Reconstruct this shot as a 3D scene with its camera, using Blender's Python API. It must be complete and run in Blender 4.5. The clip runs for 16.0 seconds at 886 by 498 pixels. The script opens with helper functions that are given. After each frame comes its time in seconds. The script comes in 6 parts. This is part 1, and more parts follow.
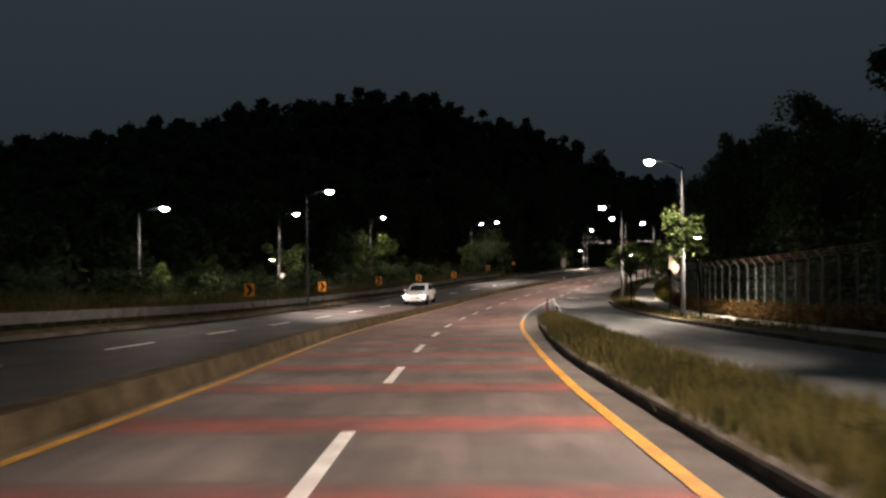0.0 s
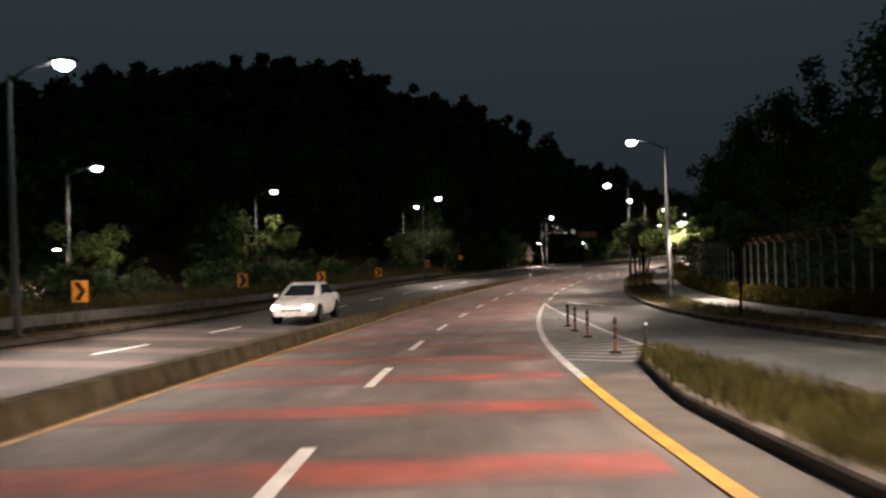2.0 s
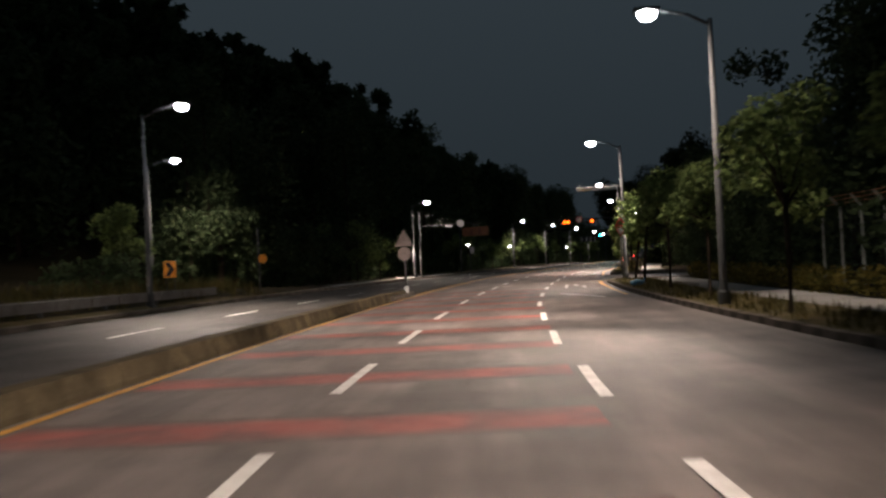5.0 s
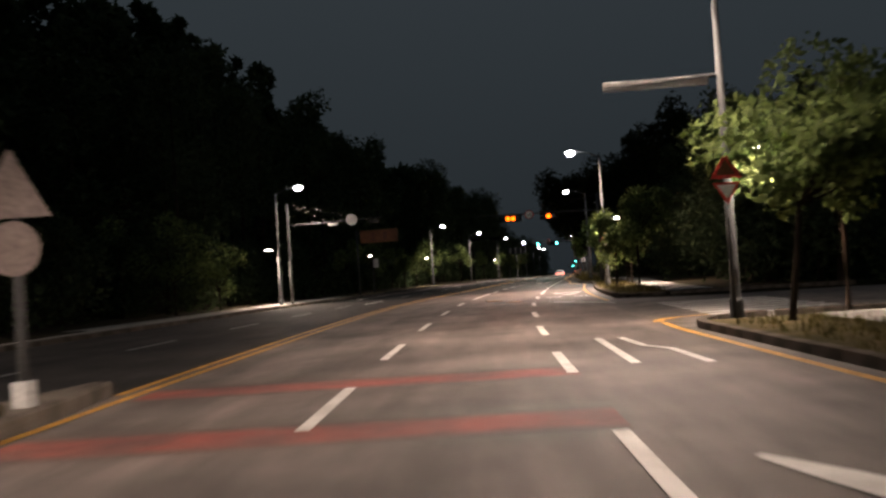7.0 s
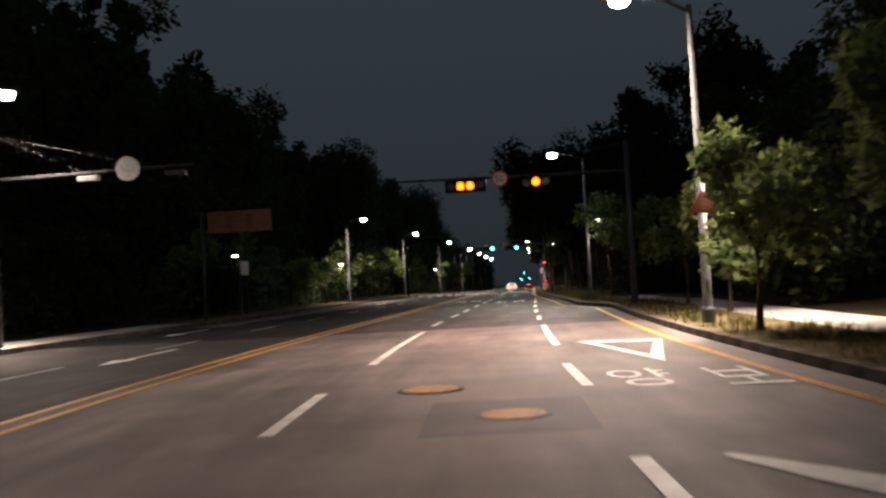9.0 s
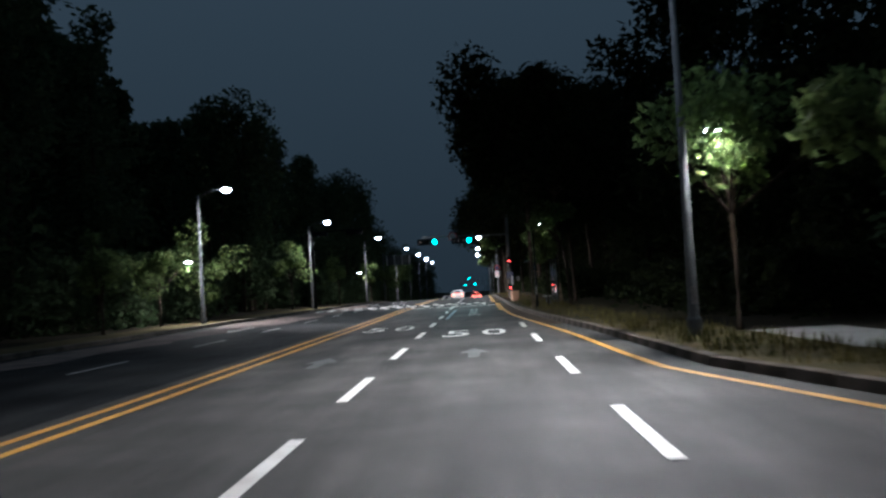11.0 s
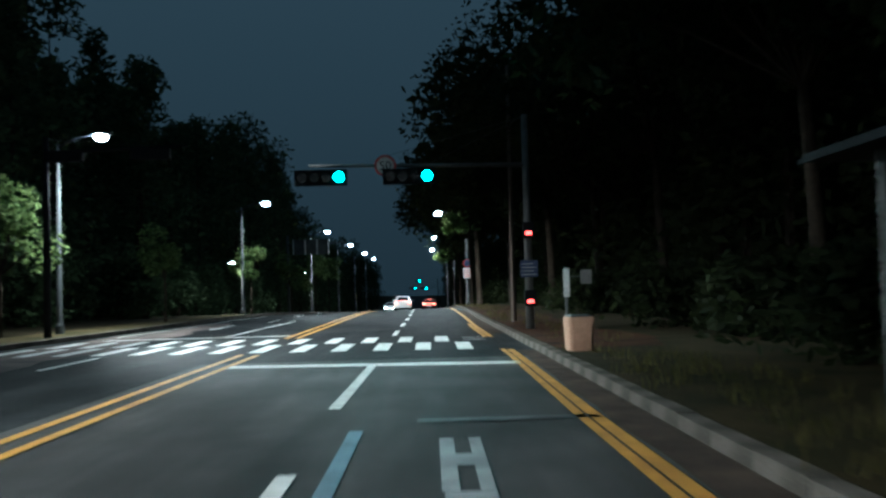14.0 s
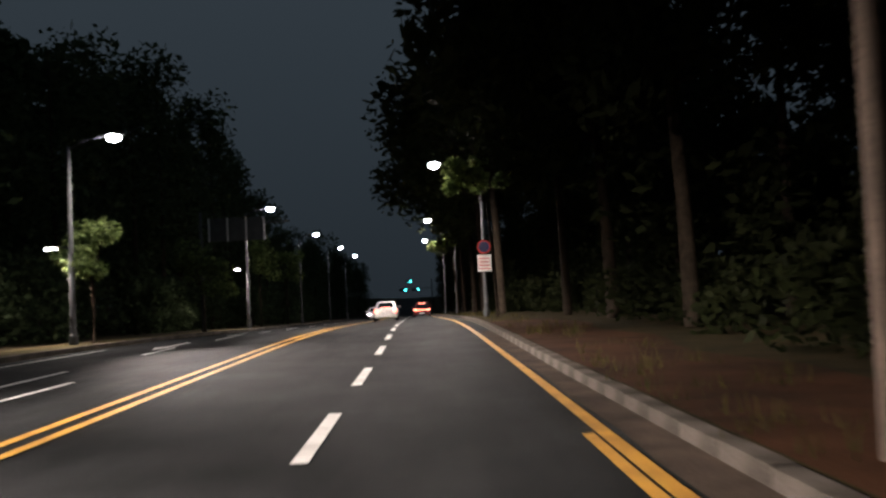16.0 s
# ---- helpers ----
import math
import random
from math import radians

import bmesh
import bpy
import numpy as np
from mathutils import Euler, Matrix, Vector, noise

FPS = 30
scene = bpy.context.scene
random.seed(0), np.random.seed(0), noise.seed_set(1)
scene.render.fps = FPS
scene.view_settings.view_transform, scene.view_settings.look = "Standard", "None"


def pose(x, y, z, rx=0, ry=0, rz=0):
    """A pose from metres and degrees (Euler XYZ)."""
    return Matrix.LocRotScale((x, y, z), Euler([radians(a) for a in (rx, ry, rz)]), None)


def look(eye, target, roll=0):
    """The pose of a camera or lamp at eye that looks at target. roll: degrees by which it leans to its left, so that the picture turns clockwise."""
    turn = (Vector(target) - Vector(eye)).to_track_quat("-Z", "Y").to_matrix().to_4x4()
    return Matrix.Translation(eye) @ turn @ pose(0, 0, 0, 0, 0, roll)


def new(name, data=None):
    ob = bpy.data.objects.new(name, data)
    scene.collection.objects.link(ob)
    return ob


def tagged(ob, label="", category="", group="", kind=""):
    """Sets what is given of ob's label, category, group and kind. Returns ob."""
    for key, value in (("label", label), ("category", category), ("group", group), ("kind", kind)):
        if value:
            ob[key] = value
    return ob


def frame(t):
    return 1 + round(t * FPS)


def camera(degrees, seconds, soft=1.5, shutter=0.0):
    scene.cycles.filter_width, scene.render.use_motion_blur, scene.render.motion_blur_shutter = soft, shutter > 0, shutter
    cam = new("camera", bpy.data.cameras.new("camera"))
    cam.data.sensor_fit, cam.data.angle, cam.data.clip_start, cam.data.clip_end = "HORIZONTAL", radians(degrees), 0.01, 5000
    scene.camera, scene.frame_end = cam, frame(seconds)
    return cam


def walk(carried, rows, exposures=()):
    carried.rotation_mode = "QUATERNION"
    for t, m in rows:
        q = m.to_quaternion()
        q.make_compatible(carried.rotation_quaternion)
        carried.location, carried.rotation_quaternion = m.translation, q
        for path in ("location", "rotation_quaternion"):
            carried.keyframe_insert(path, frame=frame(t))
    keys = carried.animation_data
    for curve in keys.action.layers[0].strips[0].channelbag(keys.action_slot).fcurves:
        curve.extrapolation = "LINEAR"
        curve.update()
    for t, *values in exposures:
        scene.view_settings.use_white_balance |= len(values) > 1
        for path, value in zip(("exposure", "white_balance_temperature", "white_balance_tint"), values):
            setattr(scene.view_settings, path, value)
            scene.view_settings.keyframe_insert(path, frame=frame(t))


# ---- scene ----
# ---------------------------------------------------------------- camera
cam = camera(51.8, 16.0, soft=2.5, shutter=0.35)
PATH = [
    (0, 5.88, -3.33, 4.91, -0.33, -0.31, -0.41),
    (0.5, 5.95, 4.74, 4.41, -1.10, -0.27, -0.68),
    (1, 6.14, 12.84, 3.97, -2.08, -0.18, -0.95),
    (1.5, 6.50, 20.98, 3.51, -3.25, -0.08, -1.46),
    (2, 7.06, 29.30, 3.07, -4.57, 0.02, -1.68),
    (2.5, 7.77, 37.29, 2.69, -5.93, 0.12, -2.07),
    (3, 8.65, 44.91, 2.36, -7.24, 0.13, -2.13),
    (3.5, 9.74, 52.77, 2.04, -8.73, 0.30, -2.16),
    (4, 11.09, 60.43, 1.88, -10.23, 0.47, -2.31),
    (4.2, 11.68, 63.68, 1.79, -10.94, 0.52, -2.39),
    (6.3, 20.18, 95.86, 1.39, -17.37, 1.29, -3.45),
    (6.5, 21.17, 98.79, 1.36, -17.90, 1.38, -3.55),
    (7, 23.72, 105.97, 1.39, -18.96, 1.57, -3.73),
    (7.5, 26.39, 113.05, 1.35, -19.88, 1.78, -3.32),
    (8, 29.09, 119.95, 1.37, -20.86, 1.96, -3.07),
    (8.5, 31.94, 126.79, 1.33, -21.75, 2.01, -2.86),
    (9, 34.95, 133.52, 1.36, -22.69, 2.10, -3.09),
    (9.2, 36.19, 136.21, 1.45, -23.05, 1.91, -3.53),
    (11.3, 49.08, 163.11, 1.39, -26.90, 2.38, -3.52),
    (11.5, 50.18, 165.36, 1.40, -27.20, 2.39, -3.73),
    (12, 53.36, 171.54, 1.41, -27.94, 2.30, -3.29),
    (12.5, 56.50, 177.45, 1.42, -28.37, 2.33, -2.77),
    (13, 59.66, 183.48, 1.42, -28.48, 2.53, -1.84),
    (13.5, 63.09, 189.77, 1.38, -28.73, 2.46, -1.75),
    (14, 66.33, 195.69, 1.42, -29.52, 2.36, -1.58),
    (14.5, 69.50, 201.44, 1.39, -29.66, 2.37, -1.84),
    (15, 72.64, 207.30, 1.37, -29.77, 2.48, -1.63),
    (15.5, 75.80, 213.03, 1.38, -29.85, 2.26, -2.78),
    (16, 78.77, 218.50, 1.37, -30.03, 2.41, -2.70),
]
ROWS = []
for t, x, y, z, yaw, pitch, roll in PATH:
    a, b = radians(yaw), radians(pitch)
    way = Vector((-math.sin(a) * math.cos(b), math.cos(a) * math.cos(b), math.sin(b)))
    eye = Vector((x, y, z))
    ROWS.append((t, look(eye, eye + way, roll)))
EXPOSURES = [(0, 1.1, 6500, 9), (3, 1.05, 6550, 9), (4.2, 1.1, 6200, 6), (6.5, 1.15, 7000, 14), (7.5, 1.05, 6800, 12), (9, 1.2, 6700, 12), (11.5, 1.4, 5000, 1), (12.5, 1.3, 5300, -3),
             (13.0, 1.4, 5000, -8), (13.5, 1.45, 4800, -11), (14.5, 1.4, 4650, -15), (15.1, 1.35, 4800, -13), (15.5, 1.2, 5600, 2), (16, 1.2, 6300, 12)]
walk(cam, ROWS, EXPOSURES)

# ---------------------------------------------------------------- night sky
world = bpy.data.worlds.new("night_sky")
scene.world = world
world.use_nodes = True
wn, wl = world.node_tree.nodes, world.node_tree.links
coord = wn.new("ShaderNodeTexCoord")
sep = wn.new("ShaderNodeSeparateXYZ")
ramp = wn.new("ShaderNodeValToRGB")
ramp.color_ramp.elements[0].position = 0.0
ramp.color_ramp.elements[0].color = (0.0078, 0.0104, 0.0126, 1)
ramp.color_ramp.elements[1].position = 1.0
ramp.color_ramp.elements[1].color = (0.0240, 0.0320, 0.0388, 1)
wl.new(coord.outputs["Generated"], sep.inputs[0])
wl.new(sep.outputs["Z"], ramp.inputs[0])
wl.new(ramp.outputs[0], wn["Background"].inputs["Color"])
wn["Background"].inputs["Strength"].default_value = 1.0
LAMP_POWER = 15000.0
# Warmer than the white lenses, in place of the unbuilt headlights' warm light.
LAMP_WARM, LAMP_PALE = (1.0, 0.81, 0.68), (1.0, 0.86, 0.75)


# ---------------------------------------------------------------- materials
def material(name, colour, rough=0.7, metal=0.0, second=None, scale=3.0, fine=60.0, bump=0.15, spread=0.35, emit=None, power=0.0,
             random_tint=0.0, spec=0.22):
    m = bpy.data.materials.new(name)
    m.use_nodes = True
    n, l = m.node_tree.nodes, m.node_tree.links
    b = n["Principled BSDF"]
    b.inputs["Roughness"].default_value = rough
    b.inputs["Metallic"].default_value = metal
    b.inputs["Specular IOR Level"].default_value = spec
    if emit:
        b.inputs["Base Color"].default_value = (*colour, 1)
        b.inputs["Emission Color"].default_value = (*emit, 1)
        b.inputs["Emission Strength"].default_value = power
        return m
    tc = n.new("ShaderNodeTexCoord")
    big, small = n.new("ShaderNodeTexNoise"), n.new("ShaderNodeTexNoise")
    big.inputs["Scale"].default_value, small.inputs["Scale"].default_value = scale, fine
    big.inputs["Detail"].default_value, small.inputs["Detail"].default_value = 5, 3
    l.new(tc.outputs["Object"], big.inputs["Vector"])
    l.new(tc.outputs["Object"], small.inputs["Vector"])
    second = second or tuple(c * (1 - spread) for c in colour)
    mix, mix2 = n.new("ShaderNodeMix"), n.new("ShaderNodeMix")
    mix.data_type = mix2.data_type = "RGBA"
    mix2.blend_type = "MULTIPLY"
    r = n.new("ShaderNodeValToRGB")
    r.color_ramp.elements[0].position, r.color_ramp.elements[1].position = 0.35, 0.65
    l.new(big.outputs["Fac"], r.inputs[0])
    l.new(r.outputs[0], mix.inputs["Factor"])
    mix.inputs["A"].default_value, mix.inputs["B"].default_value = (*colour, 1), (*second, 1)
    r2 = n.new("ShaderNodeValToRGB")
    r2.color_ramp.elements[0].position, r2.color_ramp.elements[1].position = 0.3, 0.7
    r2.color_ramp.elements[0].color, r2.color_ramp.elements[1].color = (0.72, 0.72, 0.72, 1), (1.18, 1.18, 1.18, 1)
    l.new(small.outputs["Fac"], r2.inputs[0])
    mix2.inputs["Factor"].default_value = 1.0
    l.new(mix.outputs["Result"], mix2.inputs["A"])
    l.new(r2.outputs[0], mix2.inputs["B"])
    out = mix2.outputs["Result"]
    if random_tint:
        info, hsv, mr = n.new("ShaderNodeObjectInfo"), n.new("ShaderNodeHueSaturation"), n.new("ShaderNodeMapRange")
        mr.inputs["To Min"].default_value, mr.inputs["To Max"].default_value = 1 - random_tint, 1 + random_tint
        l.new(info.outputs["Random"], mr.inputs["Value"])
        l.new(mr.outputs[0], hsv.inputs["Value"])
        l.new(out, hsv.inputs["Color"])
        out = hsv.outputs[0]
    l.new(out, b.inputs["Base Color"])
    if bump:
        bp = n.new("ShaderNodeBump")
        bp.inputs["Strength"].default_value, bp.inputs["Distance"].default_value = bump, 0.02
        l.new(small.outputs["Fac"], bp.inputs["Height"])
        l.new(bp.outputs[0], b.inputs["Normal"])
    return m


def asphalt_material(name, base, light, red=None, streaks=False, spec=0.4):
    """Asphalt with long worn wheel tracks and blotches; red: a paint worn through to it."""
    m = material(name, base, rough=0.7, second=light, scale=0.35, fine=140.0, bump=0.35, spec=spec)
    n, l = m.node_tree.nodes, m.node_tree.links
    b = n["Principled BSDF"]
    old = b.inputs["Base Color"].links[0].from_socket
    tc = n.new("ShaderNodeTexCoord")
    patch = n.new("ShaderNodeTexNoise")
    patch.inputs["Scale"].default_value, patch.inputs["Detail"].default_value = 1.1, 6
    l.new(tc.outputs["UV" if streaks else "Object"], patch.inputs["Vector"])
    r = n.new("ShaderNodeValToRGB")
    mix = n.new("ShaderNodeMix")
    mix.data_type = "RGBA"
    l.new(patch.outputs["Fac"], r.inputs[0])
    if red:
        r.color_ramp.elements[0].position, r.color_ramp.elements[1].position = 0.38, 0.62
        r.color_ramp.elements[0].color, r.color_ramp.elements[1].color = (0.45, 0.45, 0.45, 1), (0.92, 0.92, 0.92, 1)
        mix.inputs["B"].default_value = (*red, 1)
    else:
        r.color_ramp.elements[0].position, r.color_ramp.elements[1].position = 0.42, 0.72
        r.color_ramp.elements[0].color, r.color_ramp.elements[1].color = (0, 0, 0, 1), (0.75, 0.75, 0.75, 1)
        mix.inputs["B"].default_value = (*(c * 1.75 for c in light), 1)
    wear = r.outputs[0]
    if red:
        split, side, edge, keep = n.new("ShaderNodeSeparateXYZ"), n.new("ShaderNodeMath"), n.new("ShaderNodeMapRange"), n.new("ShaderNodeMath")
        l.new(tc.outputs["UV"], split.inputs[0])
        side.operation, keep.operation = "ABSOLUTE", "MULTIPLY"
        edge.interpolation_type = "SMOOTHSTEP"
        edge.inputs["From Min"].default_value, edge.inputs["From Max"].default_value = 1.0, 0.35
        l.new(split.outputs["Y"], side.inputs[0])
        l.new(side.outputs[0], edge.inputs["Value"])
        l.new(edge.outputs[0], keep.inputs[0])
        l.new(wear, keep.inputs[1])
        wear = keep.outputs[0]
    l.new(wear, mix.inputs["Factor"])
    l.new(old, mix.inputs["A"])
    out = mix.outputs["Result"]
    for source, scale, lo, hi in (("UV" if streaks else "Object", 3.0, 0.86, 1.14), ("Object", 0.55, 0.68, 1.28)):
        tone, tr, mul = n.new("ShaderNodeTexNoise"), n.new("ShaderNodeMapRange"), n.new("ShaderNodeMix")
        tone.inputs["Scale"].default_value, tone.inputs["Detail"].default_value = scale, 4
        tr.inputs["From Min"].default_value, tr.inputs["From Max"].default_value = 0.32, 0.68
        tr.inputs["To Min"].default_value, tr.inputs["To Max"].default_value = lo, hi
        mul.data_type, mul.blend_type = "RGBA", "MULTIPLY"
        mul.inputs["Factor"].default_value = 1.0
        l.new(tc.outputs[source], tone.inputs["Vector"])
        l.new(tone.outputs["Fac"], tr.inputs["Value"])
        l.new(out, mul.inputs["A"])
        l.new(tr.outputs[0], mul.inputs["B"])
        out = mul.outputs["Result"]
    l.new(out, b.inputs["Base Color"])
    return m


def paint_material(name, colour, worn):
    m = material(name, colour, rough=0.55, second=worn, scale=2.2, fine=90.0, bump=0.2)
    return m


def leaf_material(name, colour, second):
    m = material(name, colour, rough=0.85, second=second, scale=1.3, fine=20.0, bump=0.0, random_tint=0.15, spec=0.08)
    n, l = m.node_tree.nodes, m.node_tree.links
    b = n["Principled BSDF"]
    geo = n.new("ShaderNodeNewGeometry")
    hsv, mr = n.new("ShaderNodeHueSaturation"), n.new("ShaderNodeMapRange")
    mr.inputs["To Min"].default_value, mr.inputs["To Max"].default_value = 0.6, 1.35
    l.new(geo.outputs["Random Per Island"], mr.inputs["Value"])
    l.new(mr.outputs[0], hsv.inputs["Value"])
    l.new(b.inputs["Base Color"].links[0].from_socket, hsv.inputs["Color"])
    l.new(hsv.outputs[0], b.inputs["Base Color"])
    tr, add = n.new("ShaderNodeBsdfTranslucent"), n.new("ShaderNodeMixShader")
    l.new(hsv.outputs[0], tr.inputs["Color"])
    add.inputs[0].default_value = 0.5
    l.new(b.outputs[0], add.inputs[1])
    l.new(tr.outputs[0], add.inputs[2])
    l.new(add.outputs[0], n["Material Output"].inputs["Surface"])
    return m


ASPHALT = asphalt_material("asphalt", (0.088, 0.073, 0.066), (0.118, 0.098, 0.089), streaks=True)
ASPHALT_MID = asphalt_material("grey_asphalt", (0.040, 0.039, 0.037), (0.052, 0.050, 0.048), streaks=True, spec=0.1)
# Darkest asphalt: beyond the stop line, and the opposite lanes past s 166.
ASPHALT_DARK = asphalt_material("darkened_asphalt", (0.014, 0.0145, 0.015), (0.02, 0.0205, 0.021), streaks=True, spec=0.03)
# Opposite lanes darkened in colour, as headlights light only the near ones.
ASPHALT_FAR = asphalt_material("opposite_lanes_asphalt", (0.025, 0.023, 0.022), (0.035, 0.032, 0.03), streaks=True, spec=0.15)
ASPHALT_RAMP = asphalt_material("ramp_asphalt", (0.040, 0.043, 0.042), (0.053, 0.057, 0.055), streaks=True, spec=0.3)
ASPHALT_SIDE = asphalt_material("side_street_asphalt", (0.075, 0.065, 0.06), (0.10, 0.088, 0.08))
ASPHALT_NEW = asphalt_material("dark_asphalt_patch", (0.035, 0.034, 0.034), (0.045, 0.043, 0.042))
RED_BAND = asphalt_material("worn_red_surfacing", (0.092, 0.073, 0.066), (0.118, 0.096, 0.088), red=(0.26, 0.058, 0.042))
FAINT_BAND = asphalt_material("faint_red_surfacing", (0.036, 0.03, 0.028), (0.046, 0.04, 0.038), red=(0.085, 0.036, 0.03))
WHITE_PAINT = paint_material("white_road_paint", (0.78, 0.77, 0.74), (0.55, 0.53, 0.50))
FADED_PAINT = paint_material("faded_white_road_paint", (0.34, 0.34, 0.34), (0.20, 0.20, 0.20))
WORN_PAINT = paint_material("nearly_erased_paint", (0.10, 0.10, 0.10), (0.045, 0.045, 0.045))
BLUE_PAINT = paint_material("faded_blue_road_paint", (0.22, 0.29, 0.36), (0.15, 0.19, 0.23))
YELLOW_PAINT = paint_material("yellow_road_paint", (0.64, 0.33, 0.055), (0.42, 0.21, 0.04))
CONCRETE = material("kerb_concrete", (0.14, 0.121, 0.104), 0.9, second=(0.07, 0.06, 0.05), scale=1.2, fine=45, bump=0.3, random_tint=0.09, spec=0.04)
BARRIER = material("weathered_barrier_concrete", (0.095, 0.074, 0.044), 0.9, second=(0.045, 0.035, 0.022), scale=1.6, fine=35, bump=0.35, random_tint=0.15, spec=0.04)
GUTTER = material("gutter_concrete", (0.135, 0.122, 0.11), 0.88, second=(0.09, 0.08, 0.072), scale=0.8, fine=60, bump=0.25, spec=0.04)
GUTTER_DIRT = material("gutter_dirt", (0.085, 0.062, 0.048), 0.97, second=(0.045, 0.035, 0.028), scale=1.4, fine=40, bump=0.5, spec=0.04)
WORN_EDGE = material("worn_road_edge", (0.21, 0.165, 0.15), 0.92, second=(0.1, 0.085, 0.08), scale=0.9, fine=50, bump=0.3, spec=0.04)
# Red tone holds the soil's own brown and the red glow on it.
RED_SOIL = material("bare_red_soil", (0.062, 0.027, 0.014), 0.98, second=(0.028, 0.014, 0.008), scale=0.9, fine=25, bump=0.6, spec=0.04)
LITTER = material("leaf_litter", (0.04, 0.029, 0.013), 0.98, second=(0.02, 0.018, 0.008), scale=0.9, fine=25, bump=0.6, spec=0.04)
SOIL = material("dry_grass_soil", (0.10, 0.075, 0.038), 0.95, second=(0.05, 0.045, 0.02), scale=0.9, fine=25, bump=0.6, spec=0.04)
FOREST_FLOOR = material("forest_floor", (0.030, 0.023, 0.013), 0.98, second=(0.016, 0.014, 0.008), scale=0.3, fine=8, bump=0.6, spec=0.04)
PAVING = material("sidewalk_paving", (0.32, 0.305, 0.28), 0.85, second=(0.23, 0.215, 0.2), scale=0.7, fine=40, bump=0.25, spec=0.04)
STEEL = material("galvanised_steel", (0.07, 0.072, 0.073), 0.7, 0.1, second=(0.045, 0.047, 0.048), scale=1.5, fine=30, bump=0.05)
WORN_STEEL = material("worn_grey_steel", (0.13, 0.125, 0.12), 0.6, 0.2, second=(0.08, 0.075, 0.07), scale=2, fine=30, bump=0.08)
DARK_STEEL = material("dark_painted_steel", (0.05, 0.055, 0.055), 0.5, 0.2, scale=2, fine=30, bump=0.05)
POST_GREY = material("fence_post_steel", (0.24, 0.26, 0.235), 0.65, 0.1, second=(0.09, 0.10, 0.09), scale=2, fine=30, bump=0.05)
MESH_GREEN = material("dark_green_mesh", (0.012, 0.022, 0.016), 0.8, scale=2, fine=80, bump=0.1)
SIGN_BACK = material("sign_back_aluminium", (0.50, 0.50, 0.49), 0.5, 0.2, second=(0.38, 0.38, 0.37), scale=2, fine=20, bump=0.03)
SIGN_WHITE = material("white_sign_sheeting", (0.78, 0.76, 0.74), 0.4, second=(0.70, 0.68, 0.66), scale=2, fine=20, bump=0.0)
SIGN_RED = material("red_sign_sheeting", (0.62, 0.06, 0.05), 0.4, second=(0.48, 0.05, 0.04), scale=2, fine=20, bump=0.0)
SIGN_BLUE = material("blue_sign_sheeting", (0.06, 0.07, 0.14), 0.4, scale=2, fine=20, bump=0.0)
SIGN_BLACK = material("black_sign_print", (0.02, 0.02, 0.02), 0.5, scale=2, fine=20, bump=0.0)
CHEVRON_ORANGE = material("orange_reflective_sheeting", (0.85, 0.33, 0.03), 0.35, second=(0.70, 0.25, 0.03), scale=3, fine=20, bump=0.0)
# Sign colours dimmed, as on plates that face away from the lamps.
SIGN_DULL = material("dull_backlit_sign", (0.20, 0.16, 0.15), 0.6, second=(0.15, 0.12, 0.11), scale=3, fine=20, bump=0.0)
SIGN_DULL_RED = material("dull_red_sign", (0.22, 0.05, 0.045), 0.6, scale=3, fine=20, bump=0.0)
AMBER_PANEL = material("dull_amber_panel", (0.20, 0.09, 0.045), 0.6, second=(0.15, 0.065, 0.035), scale=3, fine=20, bump=0.0)
BOLLARD = material("dull_brown_bollard", (0.17, 0.07, 0.05), 0.6, second=(0.10, 0.045, 0.035), scale=5, fine=30, bump=0.05)
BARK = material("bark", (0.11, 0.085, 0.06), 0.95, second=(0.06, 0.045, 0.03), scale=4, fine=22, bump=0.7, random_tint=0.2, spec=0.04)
# Same bark darkened, so trunks near the beams still read as unlit.
SHADED_BARK = material("shaded_bark", (0.035, 0.026, 0.019), 0.95, second=(0.018, 0.014, 0.010), scale=4, fine=22, bump=0.7, random_tint=0.2, spec=0.04)
LEAF = leaf_material("street_tree_leaves", (0.135, 0.175, 0.062), (0.085, 0.12, 0.042))
# Forest foliage darkened, so lamplit crowns still look like unlit woods.
LEAF_SHADED = leaf_material("shade_dark_forest_leaves", (0.030, 0.036, 0.014), (0.018, 0.023, 0.009))
LEAF_HILL = leaf_material("hillside_leaves", (0.07, 0.095, 0.045), (0.045, 0.065, 0.03))
GRASS = leaf_material("dry_grass_blades", (0.10, 0.08, 0.028), (0.045, 0.045, 0.017))
SHRUB = leaf_material("shrub_leaves", (0.15, 0.12, 0.03), (0.08, 0.075, 0.02))
DRY_SHRUB = leaf_material("dry_brown_leaves", (0.17, 0.10, 0.035), (0.09, 0.065, 0.025))
ISLAND_SHRUB = leaf_material("dusty_island_leaves", (0.07, 0.06, 0.025), (0.04, 0.038, 0.015))
LENS = material("lit_lamp_lens", (0.9, 0.9, 0.9), emit=(0.93, 0.96, 1.0), power=32.0)
LENS_WARM = material("lit_path_lamp_lens", (0.9, 0.9, 0.85), emit=(1.0, 0.95, 0.84), power=22.0)
GREEN_LIT = material("lit_green_signal", (0.2, 0.8, 0.7), emit=(0.06, 0.9, 0.8), power=9.0)
AMBER_LIT = material("lit_amber_signal", (0.9, 0.5, 0.1), emit=(1.0, 0.105, 0.004), power=3.2)
RED_LIT = material("lit_red_signal", (0.9, 0.1, 0.08), emit=(1.0, 0.05, 0.04), power=4.0)
HOUSING = material("black_signal_housing", (0.012, 0.012, 0.013), 0.7, scale=2, fine=20, bump=0.05, spec=0.05)
